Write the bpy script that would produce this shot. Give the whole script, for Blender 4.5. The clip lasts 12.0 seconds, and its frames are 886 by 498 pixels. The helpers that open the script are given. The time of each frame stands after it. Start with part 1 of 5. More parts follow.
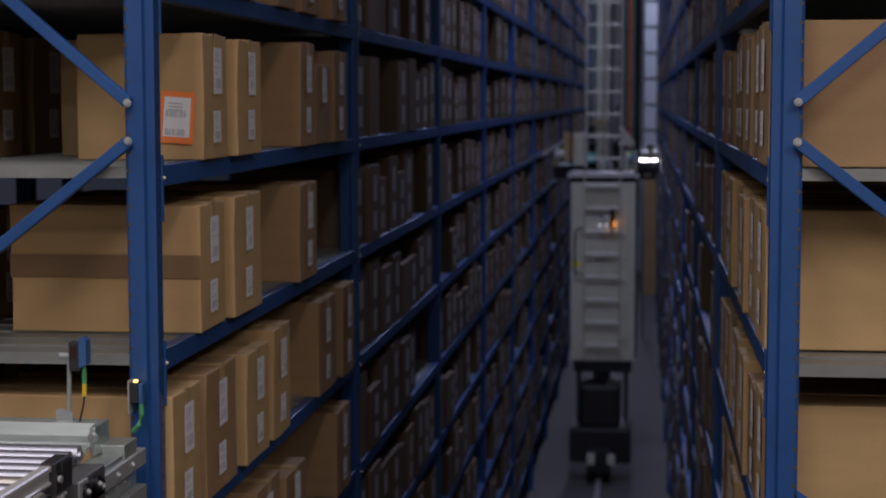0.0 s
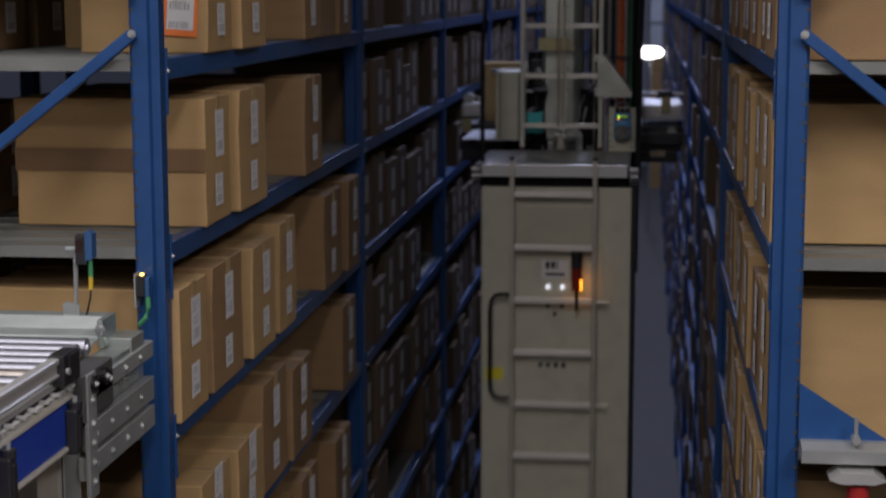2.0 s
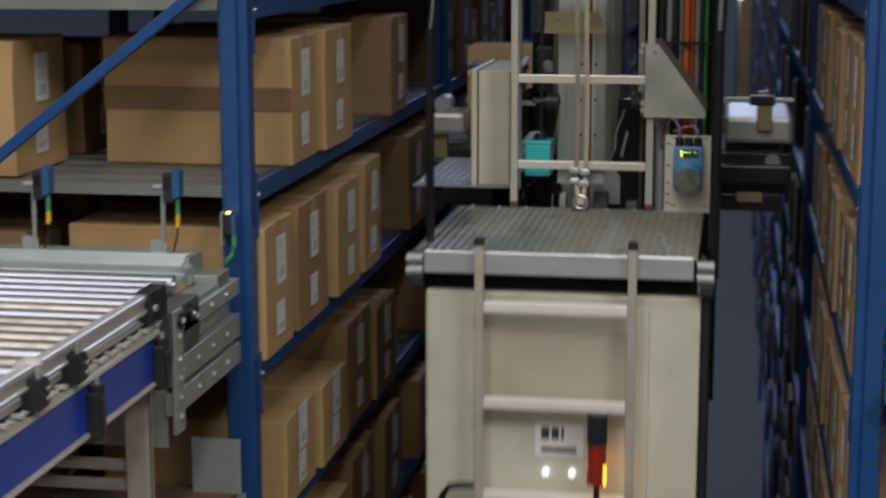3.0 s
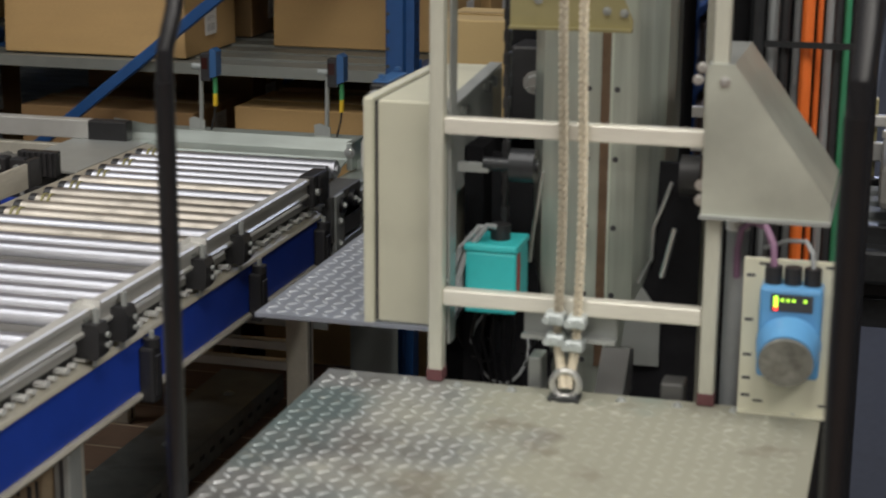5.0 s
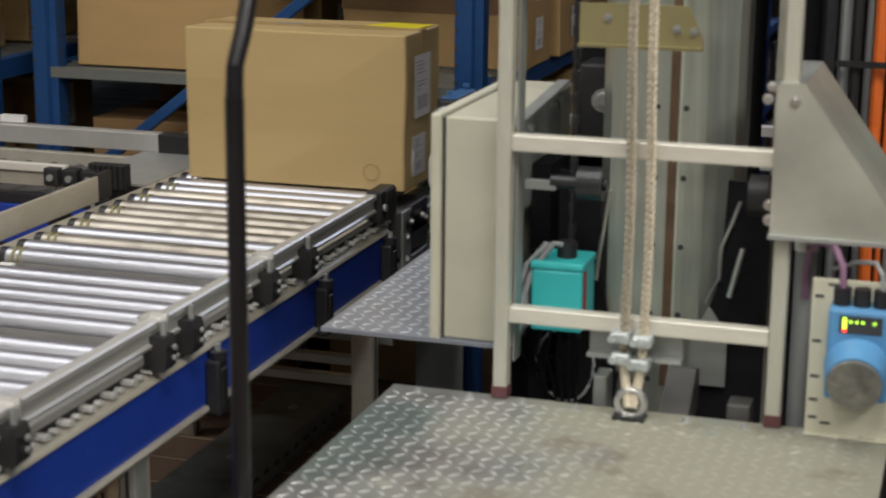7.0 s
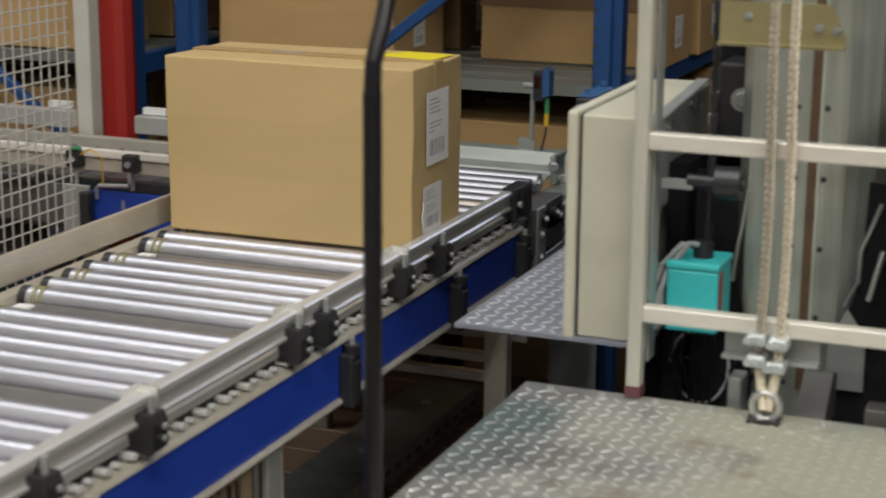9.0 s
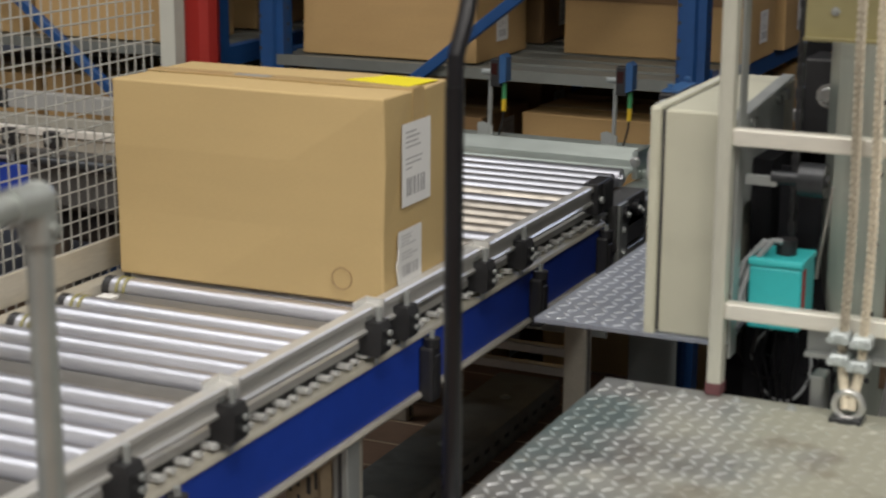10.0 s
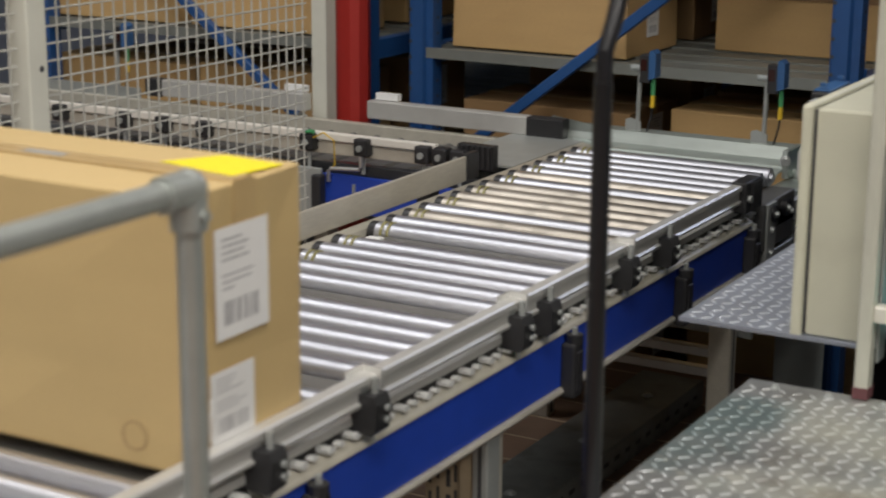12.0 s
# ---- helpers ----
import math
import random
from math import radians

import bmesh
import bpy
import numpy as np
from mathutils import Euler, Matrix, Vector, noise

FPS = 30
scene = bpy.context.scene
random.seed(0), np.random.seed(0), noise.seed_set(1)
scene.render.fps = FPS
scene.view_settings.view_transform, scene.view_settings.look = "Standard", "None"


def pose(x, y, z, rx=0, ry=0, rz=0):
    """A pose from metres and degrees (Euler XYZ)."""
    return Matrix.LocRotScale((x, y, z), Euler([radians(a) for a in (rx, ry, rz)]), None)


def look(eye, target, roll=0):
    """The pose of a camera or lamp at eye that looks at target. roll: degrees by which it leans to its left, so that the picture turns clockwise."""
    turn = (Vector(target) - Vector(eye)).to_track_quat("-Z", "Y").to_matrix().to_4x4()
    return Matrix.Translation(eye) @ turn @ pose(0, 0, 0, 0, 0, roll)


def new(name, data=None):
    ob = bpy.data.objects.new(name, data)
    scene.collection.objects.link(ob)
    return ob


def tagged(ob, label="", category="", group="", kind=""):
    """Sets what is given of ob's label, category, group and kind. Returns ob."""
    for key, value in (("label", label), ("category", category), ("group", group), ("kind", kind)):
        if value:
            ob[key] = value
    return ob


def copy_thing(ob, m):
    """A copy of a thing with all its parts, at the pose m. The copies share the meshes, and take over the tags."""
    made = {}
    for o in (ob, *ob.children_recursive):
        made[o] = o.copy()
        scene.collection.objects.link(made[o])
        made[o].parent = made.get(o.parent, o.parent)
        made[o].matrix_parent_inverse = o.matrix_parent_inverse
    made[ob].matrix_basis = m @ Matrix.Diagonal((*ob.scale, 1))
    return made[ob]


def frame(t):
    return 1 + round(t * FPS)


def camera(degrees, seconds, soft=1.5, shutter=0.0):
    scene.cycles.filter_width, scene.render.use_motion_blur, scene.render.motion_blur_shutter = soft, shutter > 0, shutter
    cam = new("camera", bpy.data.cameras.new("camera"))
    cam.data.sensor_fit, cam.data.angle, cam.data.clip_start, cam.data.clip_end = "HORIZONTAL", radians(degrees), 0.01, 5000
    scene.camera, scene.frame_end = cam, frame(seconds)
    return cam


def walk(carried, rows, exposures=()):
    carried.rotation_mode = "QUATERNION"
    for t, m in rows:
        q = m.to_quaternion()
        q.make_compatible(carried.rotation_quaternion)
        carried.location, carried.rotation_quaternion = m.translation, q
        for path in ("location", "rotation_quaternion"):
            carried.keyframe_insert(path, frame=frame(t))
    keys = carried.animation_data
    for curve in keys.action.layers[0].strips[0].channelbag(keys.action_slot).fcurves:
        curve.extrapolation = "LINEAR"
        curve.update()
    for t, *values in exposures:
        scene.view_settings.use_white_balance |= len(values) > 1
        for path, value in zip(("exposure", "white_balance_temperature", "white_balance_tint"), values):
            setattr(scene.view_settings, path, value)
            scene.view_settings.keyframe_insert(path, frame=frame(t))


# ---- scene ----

EYE = (0.0, 0.0, 5.0)


def view(yaw, pitch, roll):
    """The camera on its tripod, turned left by yaw, up by pitch."""
    a, b = radians(yaw), radians(pitch)
    way = Vector((-math.sin(a) * math.cos(b), math.cos(a) * math.cos(b), math.sin(b)))
    return look(EYE, Vector(EYE) + way, roll)


# ---- camera ----
cam = camera(28.88, 12.0, soft=1.9, shutter=0.8)
cam.data.dof.use_dof = True
cam.data.dof.focus_distance = 4.3
cam.data.dof.aperture_fstop = 4.6
TURNS = [
    (0.0, 6.61, -4.99, -0.08), (0.5, 6.64, -5.15, -0.08), (1.0, 6.65, -6.20, -0.08), (1.5, 6.70, -7.36, -0.08),
    (2.0, 6.79, -8.53, -0.10), (2.5, 8.00, -9.59, -0.10), (3.0, 9.64, -10.51, -0.08), (3.2, 10.27, -11.04, -0.05),
    (4.0, 12.75, -12.90, 0.15), (4.8, 14.69, -13.95, 0.33), (5.0, 15.08, -14.19, 0.40), (5.5, 15.69, -14.17, 0.60),
    (6.0, 16.00, -14.19, 0.62), (6.5, 16.59, -13.87, 0.62), (6.7, 16.87, -13.73, 0.60), (7.5, 18.25, -13.62, 0.48),
    (8.3, 19.91, -13.69, 0.36), (8.5, 20.51, -13.69, 0.36), (9.0, 21.97, -13.79, 0.42), (9.5, 23.33, -13.94, 0.34),
    (10.0, 24.74, -14.00, 0.32), (10.5, 26.00, -14.07, 0.33), (11.0, 27.38, -14.17, 0.33), (11.5, 28.54, -14.19, 0.33),
    (12.0, 29.70, -14.21, 0.38),
]
walk(cam, [(t, view(a, b, c)) for t, a, b, c in TURNS],
     [(0.0, -0.24, 6200, 24), (2.0, -0.08, 6150, 21), (3.2, 0.02, 6150, 13), (5.0, 0.04, 6450, 11), (12.0, 0.09, 6450, 12)])

# ---- light ----
world = bpy.data.worlds.new("world")
scene.world = world
world.use_nodes = True
world.node_tree.nodes["Background"].inputs[0].default_value = (0.75, 0.85, 1.0, 1)
world.node_tree.nodes["Background"].inputs[1].default_value = 0.010


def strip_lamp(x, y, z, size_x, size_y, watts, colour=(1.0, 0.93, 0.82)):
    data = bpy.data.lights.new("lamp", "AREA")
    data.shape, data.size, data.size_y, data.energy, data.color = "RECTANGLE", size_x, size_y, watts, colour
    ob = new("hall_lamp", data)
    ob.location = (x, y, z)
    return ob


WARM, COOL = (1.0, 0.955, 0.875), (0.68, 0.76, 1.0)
# unseen overhead lamps, placed and tuned where the brightness calls for them
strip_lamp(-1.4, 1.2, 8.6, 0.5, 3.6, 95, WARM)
# added out of view so that the rollers carry a highlight
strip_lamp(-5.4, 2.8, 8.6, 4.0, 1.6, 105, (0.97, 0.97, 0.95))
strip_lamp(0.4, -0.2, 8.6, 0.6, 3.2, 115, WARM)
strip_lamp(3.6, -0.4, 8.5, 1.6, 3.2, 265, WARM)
# fill rows added behind the camera for the faces turned to it
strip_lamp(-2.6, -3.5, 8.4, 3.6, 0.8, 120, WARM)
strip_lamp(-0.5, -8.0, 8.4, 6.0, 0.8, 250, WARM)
# unseen cool lamps above the aisle, for the crane front and far stock
strip_lamp(-0.4, 12.6, 9.3, 0.3, 2.4, 95, COOL)
for lamp_y in (17.5, 24.0, 31.0, 38.0, 43.0):
    strip_lamp(-0.4, lamp_y, 9.3, 0.3, 3.0, 150 if lamp_y < 20 else 105, COOL)


# ---- materials ----
def mat(name, colour, rough=0.5, metal=0.0, grain=60.0, vary=0.12, bump=0.05, stretch=(1, 1, 1), dirt=0.0, dirt_scale=3.0):
    """A node material: base colour with fine grain and broad wear, at real-world size."""
    m = bpy.data.materials.new(name)
    m.use_nodes = True
    n, l = m.node_tree.nodes, m.node_tree.links
    bsdf = n["Principled BSDF"]
    bsdf.inputs["Roughness"].default_value, bsdf.inputs["Metallic"].default_value = rough, metal
    co = n.new("ShaderNodeTexCoord")
    mp = n.new("ShaderNodeMapping")
    mp.inputs["Scale"].default_value = stretch
    l.new(co.outputs["Object"], mp.inputs["Vector"])
    fine, broad = n.new("ShaderNodeTexNoise"), n.new("ShaderNodeTexNoise")
    fine.inputs["Scale"].default_value, broad.inputs["Scale"].default_value = grain, dirt_scale
    fine.inputs["Detail"].default_value = 5
    for t in (fine, broad):
        l.new(mp.outputs["Vector"], t.inputs["Vector"])
    add = n.new("ShaderNodeMath")
    add.operation = "ADD"
    l.new(fine.outputs["Fac"], add.inputs[0])
    l.new(broad.outputs["Fac"], add.inputs[1])
    ramp = n.new("ShaderNodeMapRange")
    ramp.inputs["From Min"].default_value, ramp.inputs["From Max"].default_value = 0.6, 1.4
    ramp.inputs["To Min"].default_value, ramp.inputs["To Max"].default_value = 1 - vary, 1 + vary
    l.new(add.outputs[0], ramp.inputs["Value"])
    info = n.new("ShaderNodeObjectInfo")
    rnd = n.new("ShaderNodeMapRange")
    rnd.inputs["To Min"].default_value, rnd.inputs["To Max"].default_value = 1 - vary * 0.8, 1 + vary * 0.8
    l.new(info.outputs["Random"], rnd.inputs["Value"])
    mul = n.new("ShaderNodeMath")
    mul.operation = "MULTIPLY"
    l.new(ramp.outputs[0], mul.inputs[0])
    l.new(rnd.outputs[0], mul.inputs[1])
    mix = n.new("ShaderNodeVectorMath")
    mix.operation = "SCALE"
    mix.inputs[0].default_value = colour
    l.new(mul.outputs[0], mix.inputs["Scale"])
    out = mix.outputs[0]
    if dirt:
        spot = n.new("ShaderNodeTexNoise")
        spot.inputs["Scale"].default_value, spot.inputs["Detail"].default_value = dirt_scale * 2.3, 8
        l.new(co.outputs["Object"], spot.inputs["Vector"])
        mask = n.new("ShaderNodeMapRange")
        mask.inputs["From Min"].default_value, mask.inputs["From Max"].default_value = 0.52, 0.72
        mask.inputs["To Max"].default_value = dirt
        l.new(spot.outputs["Fac"], mask.inputs["Value"])
        blend = n.new("ShaderNodeMix")
        blend.data_type = "RGBA"
        blend.inputs[7].default_value = (0.07, 0.055, 0.04, 1)
        l.new(mask.outputs[0], blend.inputs[0])
        l.new(out, blend.inputs[6])
        out = blend.outputs[2]
    l.new(out, bsdf.inputs["Base Color"])
    rr = n.new("ShaderNodeMapRange")
    rr.inputs["To Min"].default_value, rr.inputs["To Max"].default_value = max(rough - 0.1, 0.03), min(rough + 0.12, 1)
    l.new(broad.outputs["Fac"], rr.inputs["Value"])
    l.new(rr.outputs[0], bsdf.inputs["Roughness"])
    if bump:
        b = n.new("ShaderNodeBump")
        b.inputs["Strength"].default_value, b.inputs["Distance"].default_value = bump, 0.002
        l.new(fine.outputs["Fac"], b.inputs["Height"])
        l.new(b.outputs[0], bsdf.inputs["Normal"])
    return m


def glow(name, colour, strength):
    m = bpy.data.materials.new(name)
    m.use_nodes = True
    b = m.node_tree.nodes["Principled BSDF"]
    b.inputs["Base Color"].default_value = (*colour, 1)
    b.inputs["Emission Color"].default_value = (*colour, 1)
    b.inputs["Emission Strength"].default_value = strength
    return m


def worn_chequer(name, steel, dust, rough, metal):
    """Chequer plate: bare steel in places, trodden dull and dusty in others."""
    m = mat(name, steel, rough, metal, grain=22, vary=0.16, bump=0.04, dirt=0.38, dirt_scale=4.5)
    n, l = m.node_tree.nodes, m.node_tree.links
    bsdf = n["Principled BSDF"]
    src = bsdf.inputs["Base Color"].links[0].from_socket
    co = n.new("ShaderNodeTexCoord")
    sep = n.new("ShaderNodeSeparateXYZ")
    l.new(co.outputs["Object"], sep.inputs[0])
    patch = n.new("ShaderNodeTexNoise")
    patch.inputs["Scale"].default_value, patch.inputs["Detail"].default_value = 4.5, 6
    l.new(co.outputs["Object"], patch.inputs["Vector"])
    add = n.new("ShaderNodeMath")
    add.operation = "ADD"
    l.new(sep.outputs["X"], add.inputs[0])
    l.new(patch.outputs["Fac"], add.inputs[1])
    mask = n.new("ShaderNodeMapRange")
    mask.inputs["From Min"].default_value, mask.inputs["From Max"].default_value = -0.36, -0.08
    l.new(add.outputs[0], mask.inputs["Value"])
    blend = n.new("ShaderNodeMix")
    blend.data_type = "RGBA"
    blend.inputs[7].default_value = dust
    l.new(mask.outputs[0], blend.inputs[0])
    l.new(src, blend.inputs[6])
    out = blend.outputs[2]
    for scale, lo, hi, most, tone in ((3.1, 0.52, 0.66, 0.6, (0.14, 0.235, 0.24, 1)), (7.0, 0.60, 0.72, 0.55, (0.13, 0.10, 0.07, 1)), (38.0, 0.62, 0.74, 0.5, (0.62, 0.61, 0.54, 1))):
        stain = n.new("ShaderNodeTexNoise")
        stain.inputs["Scale"].default_value, stain.inputs["Detail"].default_value = scale, 7
        l.new(co.outputs["Object"], stain.inputs["Vector"])
        part_of = n.new("ShaderNodeMapRange")
        part_of.inputs["From Min"].default_value, part_of.inputs["From Max"].default_value = lo, hi
        part_of.inputs["To Max"].default_value = most
        l.new(stain.outputs["Fac"], part_of.inputs["Value"])
        over = n.new("ShaderNodeMix")
        over.data_type = "RGBA"
        over.inputs[7].default_value = tone
        l.new(part_of.outputs[0], over.inputs[0])
        l.new(out, over.inputs[6])
        out = over.outputs[2]
    l.new(out, bsdf.inputs["Base Color"])
    shine = n.new("ShaderNodeMapRange")
    shine.inputs["To Min"].default_value, shine.inputs["To Max"].default_value = metal, 0.04
    l.new(mask.outputs[0], shine.inputs["Value"])
    l.new(shine.outputs[0], bsdf.inputs["Metallic"])
    dull = n.new("ShaderNodeMapRange")
    dull.inputs["To Min"].default_value, dull.inputs["To Max"].default_value = rough, 0.62
    l.new(mask.outputs[0], dull.inputs["Value"])
    l.new(dull.outputs[0], bsdf.inputs["Roughness"])
    return m


CARD = mat("cardboard", (0.47, 0.308, 0.135), 0.75, grain=90, vary=0.10, bump=0.05, stretch=(1, 1, 6))
# serves brown cartons, and tan ones whose shade is put into the colour
CARD_DARK = mat("brown_and_shaded_cardboard", (0.30, 0.185, 0.085), 0.75, grain=90, vary=0.16, bump=0.05, stretch=(1, 1, 6))
TAPE = mat("packing_tape", (0.50, 0.355, 0.165), 0.35, vary=0.06)
PAPER = mat("label_paper", (0.80, 0.80, 0.79), 0.6, vary=0.03, bump=0.0)
INK = mat("black_ink", (0.05, 0.05, 0.055), 0.6, vary=0.05, bump=0.0)
ORANGE = mat("orange_label", (0.95, 0.24, 0.05), 0.5, vary=0.04, bump=0.0)
YELLOW = mat("yellow_label", (0.90, 0.78, 0.03), 0.5, vary=0.04, bump=0.0)
BLUE = mat("blue_rack_paint", (0.016, 0.075, 0.235), 0.42, grain=25, vary=0.12, bump=0.03)
GALV = mat("galvanised_steel", (0.40, 0.42, 0.41), 0.46, 0.45, grain=18, vary=0.12, bump=0.03)
SHELF = mat("shelf_steel", (0.27, 0.285, 0.265), 0.45, 0.5, grain=18, vary=0.12)
ALU = mat("aluminium", (0.62, 0.615, 0.59), 0.38, 0.45, grain=40, vary=0.06, stretch=(8, 1, 8))
RUSTROLL = mat("brown_stained_roller", (0.62, 0.57, 0.50), 0.46, 0.95, grain=14, vary=0.25, bump=0.02, stretch=(0.6, 6, 6), dirt=0.4, dirt_scale=5.0)
ROLLER = mat("roller_steel", (0.66, 0.67, 0.725), 0.42, 1.0, grain=30, vary=0.05, bump=0.0, stretch=(1, 6, 6))
NAVY = mat("blue_side_panel", (0.018, 0.058, 0.40), 0.36, grain=20, vary=0.10)
BLACK = mat("black_plastic", (0.022, 0.022, 0.024), 0.45, vary=0.2)
RUBBER = mat("black_steel", (0.010, 0.010, 0.012), 0.30, vary=0.2)
CREAM = mat("cream_enamel", (0.64, 0.63, 0.50), 0.45, grain=12, vary=0.05, bump=0.02, dirt=0.12)
CHEQUER = worn_chequer("chequer_plate", (0.36, 0.37, 0.37), (0.29, 0.288, 0.232, 1), 0.30, 0.6)
TEAL = mat("turquoise_plastic", (0.05, 0.58, 0.60), 0.4, vary=0.05)
SENSOR = mat("blue_plastic", (0.032, 0.105, 0.26), 0.4, vary=0.06)
RED = mat("red_paint", (0.40, 0.028, 0.022), 0.45, vary=0.06)
GREY = mat("grey_paint", (0.30, 0.33, 0.33), 0.45, grain=14, vary=0.06)
CONCRETE = mat("concrete", (0.105, 0.102, 0.098), 0.7, grain=14, vary=0.16, dirt=0.2, dirt_scale=0.8)
# board brown lowered to hold the shade under the conveyor
FLOORB = mat("floor_board", (0.17, 0.105, 0.068), 0.6, grain=30, vary=0.16, dirt=0.3, stretch=(1, 5, 1))
WALLM = mat("hall_wall", (0.42, 0.43, 0.44), 0.7, grain=4, vary=0.05)


PANELM = mat("pale_panel", (0.62, 0.66, 0.70), 0.5, grain=6, vary=0.06)
LAMPGLOW = glow("lamp_glow", (1.0, 0.97, 0.90), 14.0)
BRIDGEM = mat("dark_grey_sheet", (0.16, 0.155, 0.145), 0.5, 0.3, grain=20, vary=0.15)
PANM = mat("dull_grey_sheet", (0.11, 0.11, 0.108), 0.5, 0.3, grain=20, vary=0.12)
ALUW = mat("worn_aluminium", (0.60, 0.57, 0.49), 0.42, 0.4, grain=30, vary=0.10, stretch=(6, 1, 6), dirt=0.12)
BELT = mat("yellow_drive_belt", (0.26, 0.24, 0.10), 0.5, vary=0.1)
PAPERMETAL = mat("bright_zinc", (0.78, 0.78, 0.76), 0.3, 0.6, vary=0.05)
BOARD = mat("tan_steel", (0.46, 0.37, 0.25), 0.55, vary=0.12)
LENS = mat("red_lens", (0.03, 0.008, 0.008), 0.15, vary=0.05)
GREENP = mat("green_plug", (0.06, 0.30, 0.12), 0.4, vary=0.05)
YELLOWP = mat("yellow_plug", (0.72, 0.48, 0.03), 0.4, vary=0.05)
AMBERDOT = glow("amber_dot", (1.0, 0.6, 0.12), 5.0)
CREAMW = mat("cream_paint", (0.62, 0.62, 0.55), 0.4, grain=20, vary=0.05)
PIPE = mat("galvanised_tube", (0.40, 0.425, 0.405), 0.34, 0.6, grain=30, vary=0.12)
ROPEM = mat("hemp_rope", (0.60, 0.54, 0.42), 0.85, grain=160, vary=0.25, bump=0.3)
OLIVE = mat("olive_zinc", (0.42, 0.38, 0.20), 0.4, 0.5, grain=20, vary=0.1)
ORANGEC = mat("orange_cable", (0.80, 0.17, 0.03), 0.45, vary=0.06)
GREENC = mat("green_cable", (0.05, 0.28, 0.14), 0.45, vary=0.06)
GREYC = mat("grey_cable", (0.33, 0.35, 0.36), 0.5, vary=0.08)
PURPLEC = mat("violet_cable", (0.22, 0.12, 0.20), 0.5, vary=0.06)
SCANBLUE = mat("scanner_blue", (0.11, 0.32, 0.60), 0.4, vary=0.05)
DIALM = mat("smoked_dial", (0.20, 0.20, 0.18), 0.12, vary=0.5, grain=60, dirt=0.5, dirt_scale=14.0)
BEACONRED = mat("red_beacon_glass", (0.30, 0.03, 0.015), 0.15, vary=0.05)
AMBER = glow("amber_beacon", (1.0, 0.38, 0.015), 4.0)
LEDW = glow("white_led", (0.9, 0.95, 1.0), 1.1)
LEDG = glow("green_led", (0.45, 0.9, 0.05), 2.5)
LEDR = glow("red_led", (1.0, 0.05, 0.03), 3.0)
BROWNG = mat("rusty_groove", (0.16, 0.10, 0.06), 0.6, 0.2, vary=0.3)
DARKST = mat("dark_steel", (0.045, 0.048, 0.052), 0.34, 0.5, vary=0.25)
MASTG = mat("mast_zinc", (0.62, 0.675, 0.61), 0.30, 0.7, grain=10, vary=0.34, bump=0.03, stretch=(5, 5, 0.35), dirt_scale=2.0)
# near black with little sheen: shade of the crane's voids put into colour
VOIDM = mat("matt_void_black", (0.012, 0.012, 0.014), 0.7, vary=0.2)
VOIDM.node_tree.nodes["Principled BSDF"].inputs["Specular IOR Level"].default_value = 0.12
MAROON = mat("dark_red_tape", (0.13, 0.05, 0.055), 0.5, vary=0.1)
PRINT = mat("grey_print", (0.36, 0.36, 0.37), 0.6, vary=0.1, bump=0.0)
BANDM = mat("brown_band", (0.24, 0.14, 0.065), 0.5, vary=0.08)
LOUVRE = mat("louvre_enamel", (0.48, 0.43, 0.32), 0.5, vary=0.06)
TREADM = mat("tread_steel", (0.72, 0.76, 0.82), 0.30, 0.45, grain=40, vary=0.1)
TREADP = worn_chequer("worn_tread", (0.66, 0.68, 0.69), (0.31, 0.312, 0.262, 1), 0.36, 0.5)
SILVER = mat("silver_edge", (0.72, 0.74, 0.75), 0.34, 0.6, grain=30, vary=0.07, stretch=(1, 6, 6))
# dirty zinc, its base darkened as well for the shade under the conveyor
TRAYM = mat("shaded_tray_zinc", (0.24, 0.265, 0.26), 0.42, 0.4, grain=16, vary=0.25, dirt=0.6, dirt_scale=3.5)
SEAMM = mat("pale_joint", (0.42, 0.33, 0.22), 0.6, vary=0.15)
TRAYZ = mat("pale_green_zinc", (0.48, 0.53, 0.50), 0.30, 0.65, grain=9, vary=0.25, stretch=(0.5, 3, 3), dirt=0.1, dirt_scale=4.0)
WIREM = mat("dull_cream_wire", (0.50, 0.50, 0.46), 0.4, 0.2, vary=0.1)
# zinc nuts painted near white: their glints are in the colour
NUTM = mat("zinc_nut_glint", (0.82, 0.83, 0.82), 0.3, 0.25, vary=0.15)
ZINC = mat("bright_zinc_fitting", (0.70, 0.71, 0.70), 0.28, 0.85, vary=0.08)
ALUS = mat("stile_aluminium", (0.56, 0.56, 0.48), 0.42, 0.3, grain=30, vary=0.08, stretch=(6, 6, 1))
# paler copy of the rung aluminium, with the overhead light in its colour
RUNGF = mat("lit_aluminium", (0.88, 0.85, 0.78), 0.35, 0.15, grain=30, vary=0.06, stretch=(1, 6, 6))
RUNGM = mat("rung_aluminium", (0.76, 0.74, 0.66), 0.34, 0.35, grain=30, vary=0.08, stretch=(1, 6, 6))
BRACKETM = mat("pale_zinc", (0.44, 0.46, 0.405), 0.36, 0.5, grain=7, vary=0.34)
CLIPM = mat("dull_zinc_clip", (0.56, 0.61, 0.61), 0.34, 0.5, grain=40, vary=0.15)
OLIVEG = mat("dull_zinc", (0.36, 0.355, 0.30), 0.42, 0.35, grain=8, vary=0.15)
CHEQUERB = mat("blue_grey_chequer", (0.42, 0.455, 0.53), 0.34, 0.5, grain=14, vary=0.12)
CARD_NEW = mat("new_cardboard", (0.54, 0.395, 0.185), 0.72, grain=90, vary=0.05, bump=0.04, stretch=(1, 1, 6))


